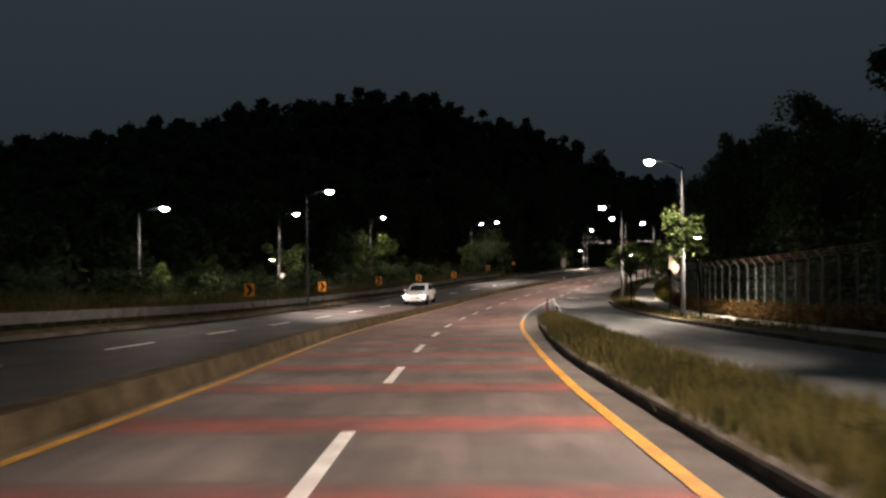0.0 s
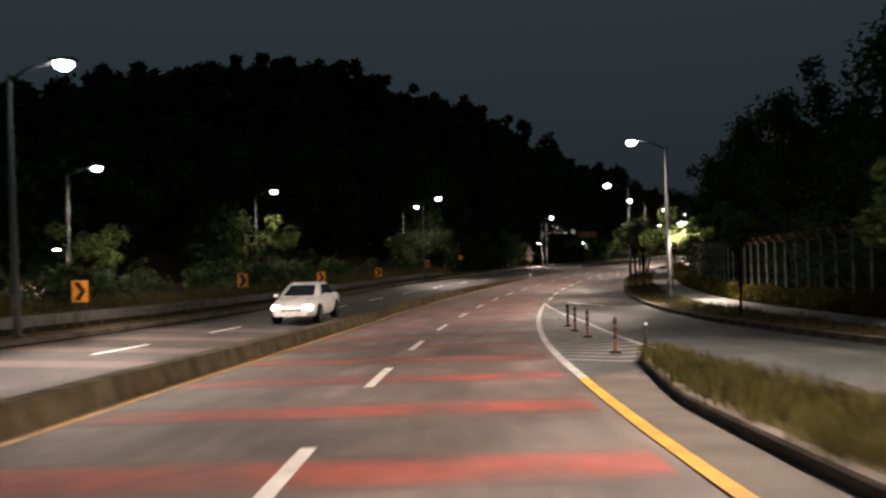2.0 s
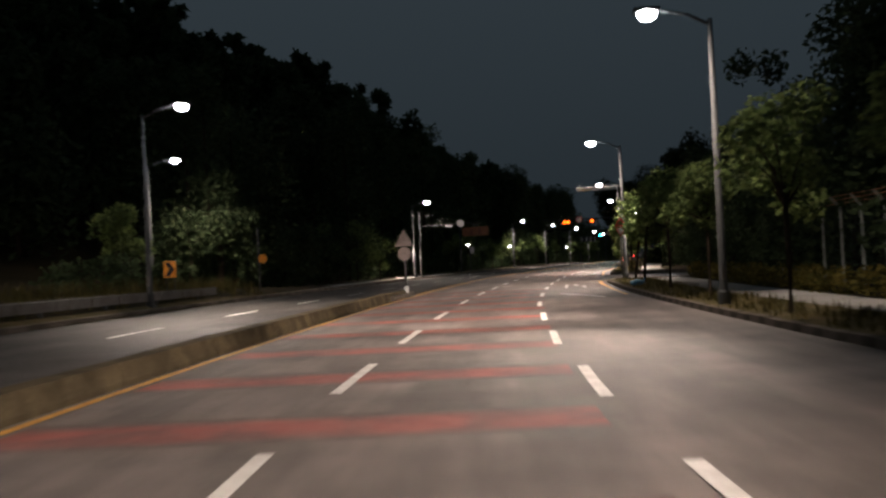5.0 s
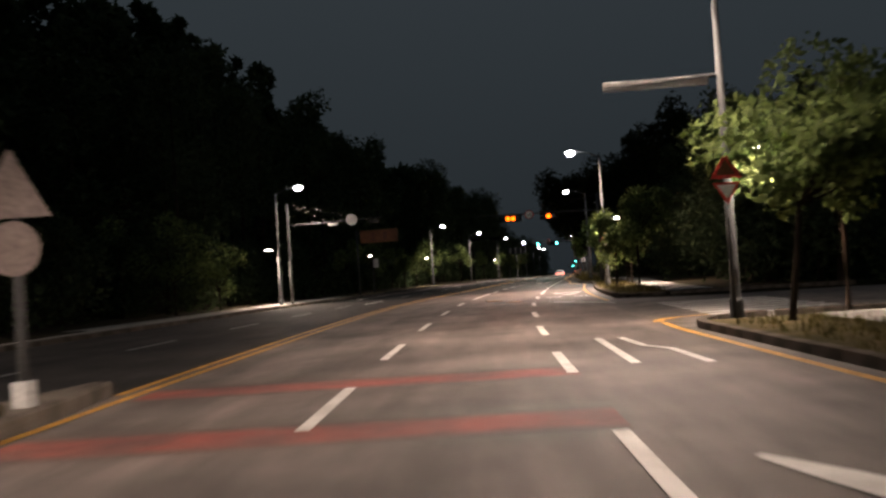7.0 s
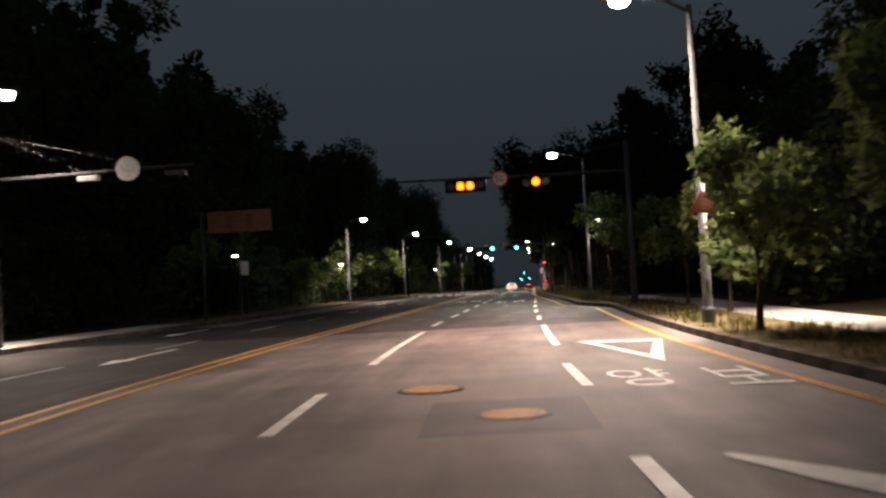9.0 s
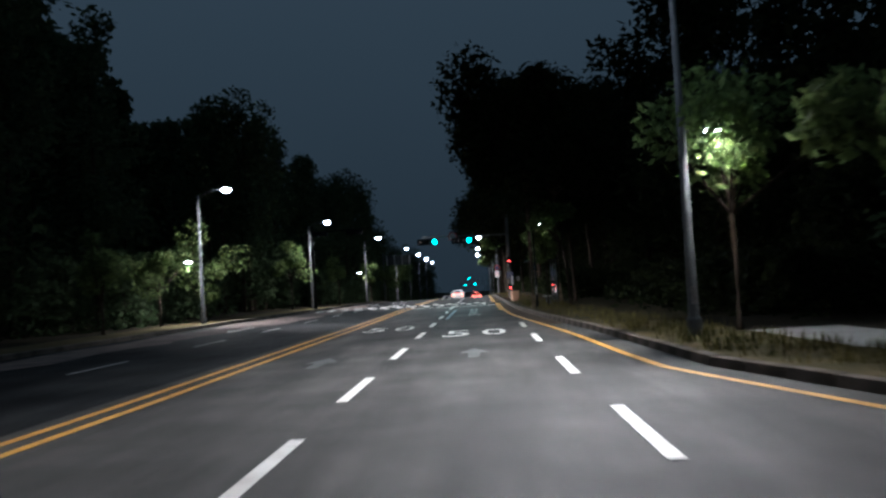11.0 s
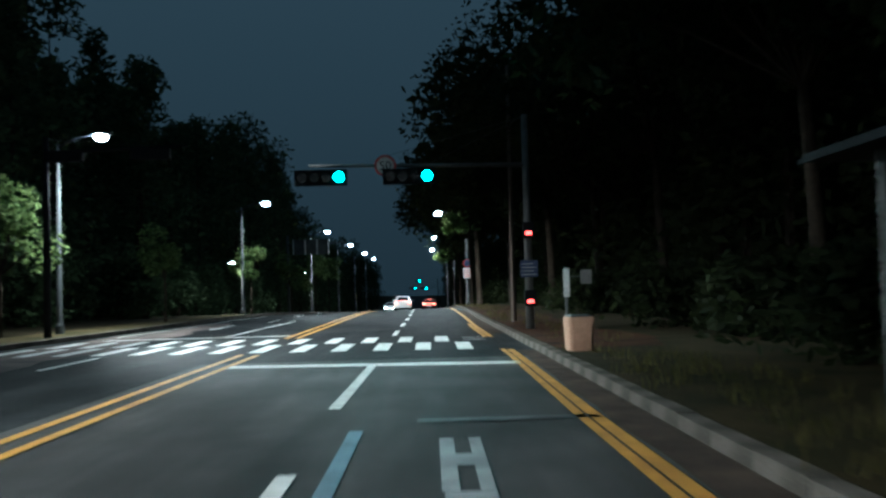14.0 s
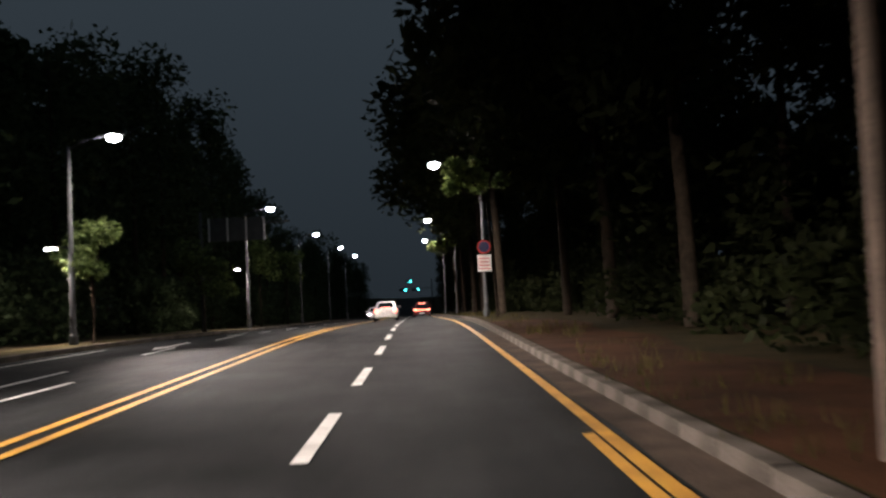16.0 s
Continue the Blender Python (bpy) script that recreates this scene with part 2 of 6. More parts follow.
SIGNAL_DARK = material("unlit_signal_lens", (0.012, 0.012, 0.012), 0.25, scale=2, fine=10, bump=0, spec=0.5)
TAIL_LIT = material("lit_tail_lamp", (0.8, 0.05, 0.05), emit=(1.0, 0.16, 0.10), power=4.0)
HEAD_LIT = material("lit_headlamp", (0.9, 0.9, 0.85), emit=(1.0, 0.97, 0.9), power=40.0)
CAR_WHITE = material("white_car_paint", (0.72, 0.70, 0.68), 0.25, second=(0.66, 0.64, 0.62), scale=1, fine=10, bump=0, spec=0.5)
CAR_DARK = material("dark_red_car_paint", (0.14, 0.02, 0.02), 0.25, second=(0.10, 0.016, 0.016), scale=1, fine=10, bump=0, spec=0.5)
CLEAR_GLASS = material("clear_glass", (0.9, 0.93, 0.92), 0.02, scale=1, fine=10, bump=0, spec=0.5)
CLEAR_GLASS.node_tree.nodes["Principled BSDF"].inputs["Transmission Weight"].default_value = 1.0
CLEAR_GLASS.node_tree.nodes["Principled BSDF"].inputs["IOR"].default_value = 1.12
GLASS = material("tinted_car_glass", (0.015, 0.017, 0.02), 0.08, scale=1, fine=10, bump=0, spec=0.5)
RUBBER = material("tyre_rubber", (0.018, 0.018, 0.018), 0.85, scale=4, fine=30, bump=0.2)
BAG_BLUE = material("blue_plastic", (0.02, 0.17, 0.30), 0.4, second=(0.015, 0.11, 0.2), scale=6, fine=30, bump=0.2)
CLOTH = material("faded_pink_cloth", (0.24, 0.16, 0.14), 0.9, second=(0.17, 0.125, 0.11), scale=5, fine=40, bump=0.1)
CLAY = material("terracotta_wrap", (0.42, 0.25, 0.16), 0.85, second=(0.30, 0.17, 0.11), scale=2.5, fine=40, bump=0.3)
IRON = material("rusty_cast_iron", (0.50, 0.27, 0.09), 0.6, 0.1, second=(0.28, 0.14, 0.05), scale=6, fine=60, bump=0.5)

# ---------------------------------------------------------------- the road's line: s metres along, o metres to its right
KNOTS = np.array([(4.6, -60), (4.7, -20), (4.85, 0), (5.47, 21.68), (6.45, 37.56), (8.38, 53.43), (11.15, 68.85), (14.7, 84), (19.0, 97.5),
                  (23.77, 110.9), (29.0, 124.2), (34.72, 137.81), (41.3, 152.0), (48.0, 164.8), (55.45, 178.4), (62.0, 190.2), (69.25, 203.4),
                  (76.2, 216.1), (82.94, 228.43), (98.9, 258.2), (130.9, 318), (451, 915)], float)
CHORD = np.r_[0, np.cumsum(np.hypot(*np.diff(KNOTS, axis=0).T))]
SLOPE = np.gradient(KNOTS, CHORD, axis=0)


def hermite(q):
    i = np.clip(np.searchsorted(CHORD, q) - 1, 0, len(CHORD) - 2)
    h = (CHORD[i + 1] - CHORD[i])[:, None]
    t = ((q - CHORD[i])[:, None]) / h
    return ((2 * t**3 - 3 * t**2 + 1) * KNOTS[i] + (t**3 - 2 * t**2 + t) * h * SLOPE[i]
            + (-2 * t**3 + 3 * t**2) * KNOTS[i + 1] + (t**3 - t**2) * h * SLOPE[i + 1])


TABLE_S = np.arange(0, CHORD[-1], 0.5)
TABLE = hermite(TABLE_S)
TABLE_T = np.gradient(TABLE, TABLE_S, axis=0)
TABLE_T /= np.linalg.norm(TABLE_T, axis=1)[:, None]
TABLE_S = TABLE_S - CHORD[2]


def plan(s, o):
    """World x, y of a station and offset (arrays or numbers)."""
    s = np.asarray(s, float)
    x, y = (np.interp(s, TABLE_S, TABLE[:, k]) for k in (0, 1))
    tx, ty = (np.interp(s, TABLE_S, TABLE_T[:, k]) for k in (0, 1))
    before = np.minimum(s - TABLE_S[0], 0)
    return x + o * ty + before * tx, y - o * tx + before * ty


def heading(s):
    """Degrees to turn a thing that looks along +y so that it looks along the road."""
    tx, ty = (float(np.interp(s, TABLE_S, TABLE_T[:, k])) for k in (0, 1))
    return math.degrees(math.atan2(-tx, ty))


def dip(y):
    """How far the road has sunk where it runs downhill beyond the crossing."""
    d = np.clip(np.asarray(y, float) - 239, 0, 180)
    return np.where(d < 20, 0.00074 * d**2, 0.296 + 0.0296 * (d - 20))


def grade(y):
    y = np.asarray(y, float)
    return np.where(y > 92, -dip(y), np.where(y > 30, 0.00044 * (92 - y) ** 2, 0.00044 * 62**2 + 0.0546 * (30 - y)))


def bank(s):
    return np.interp(s, [-100, 100, 150], [0.035, 0.035, 0.0])


def surface(s, o):
    """Height of the carriageway."""
    y = plan(s, o)[1]
    return grade(y) + bank(s) * np.clip(-3.6 - np.asarray(o, float), 0, 7.2)


def right_kerb(s):
    return np.interp(s, [-100, 33, 45, 60, 70, 85, 99, 113, 127, 148, 176, 181, 188, 192, 200, 208, 214, 228, 248, 272, 900],
                     [10.5, 10.4, 9.9, 8.6, 8.1, 7.7, 6.95, 6.3, 5.9, 6.4, 6.3, 5.2, 4.9, 4.7, 4.1, 3.7, 3.48, 3.36, 3.15, 3.25, 3.3])


def left_kerb(s):
    return np.interp(s, [-100, 90, 118, 165, 200, 220, 231, 246, 265, 290, 900], [-10.4, -10.4, -11.0, -11.6, -11.6, -11.4, -10.7, -9.9, -9.2, -8.3, -8.3])


def terrain(s, o):
    """Height of the ground off the carriageway."""
    s, o = np.asarray(s, float), np.asarray(o, float)
    left, right = left_kerb(s) - o, o - right_kerb(s)
    rise = np.interp(s, [-100, 112, 140], [0.75, 0.75, 0.14])
    hill_l = np.interp(left, [0, 9, 40, 60, 400], [0, 0, 11, 12, 13]) * np.interp(s, [-150, 0, 60, 110, 170, 230, 280, 400], [0.1, 0.12, 0.35, 1.0, 1.65, 1.0, 0.4, 0.2])
    hill_r = np.interp(right, [0, 8, 40, 400], [0, 0, 3.0, 12]) * np.interp(s, [-100, 90, 150], [1, 1, 0.4])
    z = surface(s, np.clip(o, -10.8, None))
    hill_r = hill_r * np.interp(s, [124, 127, 145, 148], [1, 0, 0, 1])
    kerb_up = np.interp(s, [126.5, 128.5, 143.5, 145.5], [0.13, -0.07, -0.07, 0.13])
    out = np.where(left > 0, rise * np.clip(left / 1.3, 0, 1) + hill_l, np.where(right > 0.9, kerb_up + hill_r, -0.07))
    return z + out


def at(s, o, up=0.0, ground=None):
    x, y = plan(s, o)
    return Vector((float(x), float(y), float((ground or surface)(s, o)) + up))


# ---------------------------------------------------------------- building helpers
def mesh_of(bm, name, mat, smooth=False):
    me = bpy.data.meshes.new(name)
    bm.normal_update()
    bm.to_mesh(me)
    bm.free()
    for m in (mat if isinstance(mat, (list, tuple)) else (mat,)):
        me.materials.append(m)
    if smooth:
        for p in me.polygons:
            p.use_smooth = True
    return me


def part(name, bm, mat, parent=None, label="", smooth=False):
    """Links a bmesh as one mesh object under a thing or part."""
    ob = new(name, mesh_of(bm, name, mat, smooth))
    ob.parent = parent
    return tagged(ob, label) if label else ob


def thing(name, m, label, category, group="", kind=""):
    ob = new(name)
    ob.matrix_basis = m
    ob.empty_display_size = 0.2
    return tagged(ob, label, category, group, kind)


def place(s, o, up=0.0, turn=0.0, ground=None):
    p = at(s, o, up, ground)
    return pose(p.x, p.y, p.z, 0, 0, heading(s) + turn)


def box(bm, x0, x1, y0, y1, z0, z1, bevel=0.0):
    got = bmesh.ops.create_cube(bm, size=1.0, matrix=Matrix.Translation(((x0 + x1) / 2, (y0 + y1) / 2, (z0 + z1) / 2)) @ Matrix.Diagonal((x1 - x0, y1 - y0, z1 - z0, 1)))
    if bevel:
        edges = list({e for v in got["verts"] for e in v.link_edges})
        bmesh.ops.bevel(bm, geom=edges, offset=bevel, segments=2, profile=0.7, affect="EDGES")


def tube(bm, path, radii, sides=10, caps=True):
    """A round bar through the points, with a radius for each."""
    rings = []
    for i, p in enumerate(path):
        p = Vector(p)
        d = Vector(path[min(i + 1, len(path) - 1)]) - Vector(path[max(i - 1, 0)])
        q = d.to_track_quat("Z", "Y")
        rings.append([bm.verts.new(p + q @ Vector((math.cos(a) * radii[i], math.sin(a) * radii[i], 0))) for a in np.linspace(0, 2 * math.pi, sides, endpoint=False)])
    for a, b in zip(rings, rings[1:]):
        for k in range(sides):
            bm.faces.new((a[k], a[(k + 1) % sides], b[(k + 1) % sides], b[k]))
    if caps:
        bm.faces.new(rings[0][::-1])
        bm.faces.new(rings[-1])


def disc(bm, centre, radius, depth, normal="y", sides=28):
    """A thick round plate that faces -y (or up)."""
    turn = Matrix.Rotation(radians(90), 4, "X") if normal == "y" else Matrix.Identity(4)
    bmesh.ops.create_cone(bm, cap_ends=True, segments=sides, radius1=radius, radius2=radius, depth=depth, matrix=Matrix.Translation(centre) @ turn)


def plate(bm, outline, y0, y1):
    """A flat plate from an outline in x and z."""
    a = [bm.verts.new((x, y0, z)) for x, z in outline]
    b = [bm.verts.new((x, y1, z)) for x, z in outline]
    bm.faces.new(a), bm.faces.new(b[::-1])
    for k in range(len(a)):
        bm.faces.new((a[k], b[k], b[(k + 1) % len(a)], a[(k + 1) % len(a)]))


def call(f, s):
    return f(s) if callable(f) else f


def ribbon(bm, s0, s1, o0, o1, up=0.0, step=1.5, ground=None):
    """A flat strip on the ground from s0 to s1 between two offsets (numbers or functions of s)."""
    last = None
    for s in np.linspace(s0, s1, max(2, int(abs(s1 - s0) / step) + 1)):
        s = float(s)
        row = [bm.verts.new(at(s, float(call(o, s)), up, ground)) for o in (o0, o1)]
        if last:
            bm.faces.new((last[0], last[1], row[1], row[0]))
        last = row


def quad(bm, corners, up=0.012):
    bm.faces.new([bm.verts.new(at(s, o, up)) for s, o in corners])


def strip(name, mat, pieces, label="", category="", up=0.0, kind="structure", step=1.5):
    bm = bmesh.new()
    for s0, s1, o0, o1 in pieces:
        ribbon(bm, s0, s1, o0, o1, up, step)
    ob = part(name, bm, mat)
    return tagged(ob, label, category, kind=kind)


def bar_along(bm, s0, s1, o0, o1, z0, z1, step=1.5, ground=None, chamfer=0.0):
    """A solid bar that follows the road, with its upper edges cut off."""
    last = None
    for s in np.linspace(s0, s1, max(2, int(abs(s1 - s0) / step) + 1)):
        s = float(s)
        a, b = float(call(o0, s)), float(call(o1, s))
        ring = [at(s, a, z0, ground), at(s, b, z0, ground)]
        base = at(s, a, 0, ground).z
        for o, z in ((b, z1 - chamfer), (b - chamfer, z1), (a + chamfer, z1), (a, z1 - chamfer)):
            x, y = plan(s, o)
            ring.append(Vector((float(x), float(y), base + z)))
        ring = [bm.verts.new(v) for v in ring]
        if last:
            for k in range(6):
                bm.faces.new((last[k], last[(k + 1) % 6], ring[(k + 1) % 6], ring[k]))
        else:
            bm.faces.new(ring[::-1])
        last = ring
    bm.faces.new(last)




def leaf_cloud(centres, radii, count, size, squash=1.0, seed=1, droop=0.0):
    """Loose leaves in lumps: arrays of vertices and quads."""
    g = np.random.default_rng(seed)
    k = g.integers(0, len(centres), count)
    d = g.normal(size=(count, 3))
    d /= np.linalg.norm(d, axis=1)[:, None]
    r = radii[k] * (0.3 + 0.66 * g.random(count) ** 0.5)
    c = centres[k] + d * r[:, None] * (1, 1, squash)
    c[:, 2] -= droop * g.random(count) ** 2
    u = g.normal(size=(count, 3))
    u[:, 2] *= 0.6
    u[:, 2] -= droop * 0.8
    u /= np.linalg.norm(u, axis=1)[:, None]
    v = np.cross(u, g.normal(size=(count, 3)))
    v /= np.linalg.norm(v, axis=1)[:, None]
    h = size * (0.6 + 0.8 * g.random(count))[:, None]
    verts = np.stack([c - u * h, c + v * h * 0.45, c + u * h, c - v * h * 0.45], 1).reshape(-1, 3)
    return verts


def quads_mesh(name, verts, mat):
    me = bpy.data.meshes.new(name)
    n = len(verts) // 4
    me.vertices.add(4 * n)
    me.vertices.foreach_set("co", np.ascontiguousarray(verts, dtype=np.float32).ravel())
    me.loops.add(4 * n)
    me.loops.foreach_set("vertex_index", np.arange(4 * n, dtype=np.int32))
    me.polygons.add(n)
    me.polygons.foreach_set("loop_start", np.arange(0, 4 * n, 4, dtype=np.int32))
    me.update(calc_edges=True)
    me.materials.append(mat)
    return me

# ---------------------------------------------------------------- ground, carriageway and kerbs
def build_ground():
    ss = np.r_[np.arange(-150, 340, 3.0), np.arange(340, 900, 25.0)]
    off = np.r_[-600, -400, -250, -170, -120, -90, np.arange(-75, -14, 4.0), np.arange(-14, -9, 0.5), -8, -4, 0, 3, np.arange(3.5, 14, 0.5), np.arange(15, 60, 5.0), 80, 110, 150, 220, 300]
    s, o = np.meshgrid(ss, off, indexing="ij")
    x, y = plan(s, o)
    z = terrain(s, o)
    bump_far = np.array([[noise.noise((a * 0.05, b * 0.05, 0)) for a, b in zip(ra, rb)] for ra, rb in zip(x, y)])
    far = np.clip(np.maximum(left_kerb(s) - o - 6, o - right_kerb(s) - 6) / 20, 0, 1)
    z = z + bump_far * far * 2.0
    n, m = s.shape
    verts = np.stack([x, y, z], -1).reshape(-1, 3).tolist()
    faces = [(i * m + j, i * m + j + 1, (i + 1) * m + j + 1, (i + 1) * m + j) for i in range(n - 1) for j in range(m - 1)]
    me = bpy.data.meshes.new("ground")
    me.from_pydata(verts, [], faces)
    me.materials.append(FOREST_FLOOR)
    tagged(new("ground", me), "dark leaf-covered ground of the wooded hillsides", "ground", kind="structure")


build_ground()

# carriageway in long rows of quads
bm = bmesh.new()
uv = bm.loops.layers.uv.new("along")
edge_l, edge_r = (lambda s: float(left_kerb(s)) - 0.02), (lambda s: float(right_kerb(s)) + 0.02)
seam = lambda s: float(np.interp(s, [20, 35, 45, 77, 100], [3.0, 3.12, 3.22, 3.3, 3.0]))
last, station = None, {}
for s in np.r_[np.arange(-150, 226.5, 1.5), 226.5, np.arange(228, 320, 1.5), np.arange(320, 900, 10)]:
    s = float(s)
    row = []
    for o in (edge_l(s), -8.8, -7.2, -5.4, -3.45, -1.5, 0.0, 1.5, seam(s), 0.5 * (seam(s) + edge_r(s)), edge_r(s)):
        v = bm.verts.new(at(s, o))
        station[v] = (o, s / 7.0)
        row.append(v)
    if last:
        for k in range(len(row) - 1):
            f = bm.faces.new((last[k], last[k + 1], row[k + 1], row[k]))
            # Opposite lanes use darker asphalt for light that does not reach them.
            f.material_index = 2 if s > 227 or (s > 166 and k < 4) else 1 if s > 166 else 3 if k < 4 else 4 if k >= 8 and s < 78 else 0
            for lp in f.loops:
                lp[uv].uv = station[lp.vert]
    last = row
tagged(part("road", bm, [ASPHALT, ASPHALT_MID, ASPHALT_DARK, ASPHALT_FAR, ASPHALT_RAMP]), "worn grey-brown asphalt carriageway, darker on the opposite lanes and beyond the stop line", "road", kind="structure")

# side street that leaves to the right
bm = bmesh.new()
last = None
for o in np.arange(5.6, 60, 1.5):
    flare = 5.0 * max(0.0, 1 - (o - 5.6) / 5.0) ** 2
    row = [bm.verts.new(at(s, float(o), 0.006, None)) for s in (129.5 - flare * 0.6, 136, 142.5 + flare * 0.6)]
    if last:
        for k in range(2):
            bm.faces.new((last[k], last[k + 1], row[k + 1], row[k]))
    last = row
tagged(part("side_street", bm, ASPHALT_SIDE), "asphalt side street joining the main road", "road", kind="structure")


def build_kerb(name, pieces, width, height, label, inner, mat=CONCRETE, length=1.0):
    """Kerb stones in a row: the nearest are parts of their own. inner(s): offset of the face to the road; width is away from it."""
    root = new(name)
    tagged(root, label, "kerb", kind="structure")
    shared = {}
    for s0, s1 in pieces:
        n = int((s1 - s0) / length)
        for i in range(n):
            a = s0 + i * length + 0.008
            b = a + length - 0.016
            m = place((a + b) / 2, float(inner((a + b) / 2)))
            lean = float(surface(b, inner(b)) - surface(a, inner(a))) / (b - a)
            side = (float(inner(b)) - float(inner(a))) / (b - a)
            key = "left" if width < 0 else "right"
            if key not in shared:
                k = bmesh.new()
                lo, hi = min(0, width), max(0, width)
                box(k, lo, hi, -length / 2 + 0.008, length / 2 - 0.008, -0.12, height, 0.018)
                shared[key] = mesh_of(k, "kerb_stone", mat)
            ob = new("kerb_stone", shared[key])
            ob.parent = root
            ob.matrix_basis = m @ Matrix.Rotation(math.atan(side) * -1, 4, "Z") @ Matrix.Rotation(math.atan(lean), 4, "X") @ Matrix.Translation((0, 0, random.uniform(-0.008, 0.008)))
    return root


def bar_thing(name, pieces, o0, o1, z0, z1, mat, label, category, chamfer=0.02, kind="structure", ground=None, step=1.5):
    bm = bmesh.new()
    for s0, s1 in pieces:
        bar_along(bm, s0, s1, o0, o1, z0, z1, step, ground, chamfer)
    return tagged(part(name, bm, mat), label, category, kind=kind)


# far runs of kerb as one bar, the near ones stone by stone further down
bar_thing("kerb_right_far", [(-60, 30), (276, 420)], lambda s: right_kerb(s), lambda s: right_kerb(s) + 0.2, -0.1, 0.15, CONCRETE, "long grey concrete kerb beside the road", "kerb")
bar_thing("kerb_left", [(-60, 420)], lambda s: left_kerb(s) - 0.22, lambda s: left_kerb(s), -0.1, 0.16, CONCRETE, "grey concrete kerb beside the opposite lanes", "kerb")

# verge and sidewalk on the right, verge on the left
bm = bmesh.new()
for s0, s1 in ((-60, 127), (145, 192)):
    ribbon(bm, s0, s1, lambda s: right_kerb(s) + 0.2, lambda s: right_kerb(s) + 2.3, 0.14, ground=lambda s, o: surface(s, o))
tagged(part("verge_right", bm, SOIL), "dry grass verge behind the kerb", "verge", kind="structure")
bm = bmesh.new()
ribbon(bm, 192, 420, lambda s: right_kerb(s) + 0.2, lambda s: right_kerb(s) + 6.5, 0.15, ground=lambda s, o: surface(s, o))
tagged(part("verge_under_trees", bm, LITTER), "brown leaf litter and thin grass behind the kerb under the trees", "verge", kind="structure")
bm = bmesh.new()
ribbon(bm, 226, 266, lambda s: right_kerb(s) + 0.22, lambda s: right_kerb(s) + 2.6 + 0.3 * np.sin(s * 0.8), 0.156, ground=lambda s, o: surface(s, o))
tagged(part("bare_verge", bm, RED_SOIL), "bare reddish-brown soil behind the kerb", "verge", kind="structure")
bm = bmesh.new()
for s0, s1 in ((20, 127), (146, 186)):
    ribbon(bm, s0, s1, lambda s: right_kerb(s) + np.interp(s, [48, 60], [1.8, 2.2]), lambda s: right_kerb(s) + np.interp(s, [48, 60], [3.1, 4.0]), 0.155, ground=lambda s, o: surface(s, o))
tagged(part("sidewalk", bm, PAVING), "pale paved sidewalk behind the grass verge", "sidewalk", kind="structure")
bm = bmesh.new()
ribbon(bm, 122, 178, lambda s: left_kerb(s) - 2.6, lambda s: left_kerb(s) - 0.22, 0.15, ground=lambda s, o: surface(s, o))
tagged(part("sidewalk_left", bm, PAVING), "pale sidewalk beside the opposite lanes", "sidewalk", kind="structure")
bm = bmesh.new()
ribbon(bm, 178, 420, lambda s: left_kerb(s) - 2.6, lambda s: left_kerb(s) - 0.22, 0.15, ground=lambda s, o: surface(s, o))
tagged(part("verge_left_far", bm, SOIL), "bare brown soil strip beside the opposite lanes", "verge", kind="structure")
strip("worn_edge", WORN_EDGE, [(176, 250, lambda s: float(left_kerb(s)) + 0.6 + 0.15 * math.sin(s * 0.7), lambda s: float(np.interp(s, [176, 200, 212, 228, 250], [-9.6, -8.7, -7.6, -7.2, -7.6])) + 0.25 * math.sin(s * 0.9) + 0.12 * math.sin(s * 2.3))], "pale worn edge of the opposite carriageway", "road", up=0.006)
bm = bmesh.new()
ribbon(bm, -60, 121, lambda s: left_kerb(s) - 1.6, lambda s: left_kerb(s) - 0.22, 0.0, ground=lambda s, o: terrain(s, o) + 0.03)
tagged(part("verge_left", bm, SOIL), "dry grass bank beside the opposite lanes", "verge", kind="structure")

# concrete gutter and planted island between the main road and the ramp
def island_l(s):
    return np.interp(s, [-100, 15, 25, 30, 40, 46], [3.35, 3.38, 3.6, 3.8, 3.92, 4.5])


def island_r(s):
    return np.interp(s, [-100, 20, 33, 37, 41, 46], [5.5, 5.6, 5.8, 5.65, 5.35, 4.85])


strip("gutter", GUTTER, [(-60, 44, lambda s: float(np.interp(s, [10, 21, 35], [2.9, 3.08, 3.2])), lambda s: float(island_l(s)))], "grey concrete gutter beside the yellow line", "gutter", up=0.006)
bm = bmesh.new()
ribbon(bm, -60, 45.7, lambda s: float(island_l(s)) + 0.15, lambda s: float(island_r(s)) - 0.15, 0.11)
tagged(part("planted_island", bm, SOIL), "narrow planted island of dry grass and soil", "traffic island", kind="structure")
bar_thing("island_kerb", [(-60, 46)], lambda s: float(island_l(s)), lambda s: float(island_l(s)) + 0.18, -0.1, 0.13, CONCRETE, "worn concrete kerb round the planted island", "kerb", 0.03)
bar_thing("island_kerb_outer", [(-60, 46)], lambda s: float(island_r(s)) - 0.18, lambda s: float(island_r(s)), -0.1, 0.13, CONCRETE, "worn concrete kerb of the island towards the ramp", "kerb", 0.03)

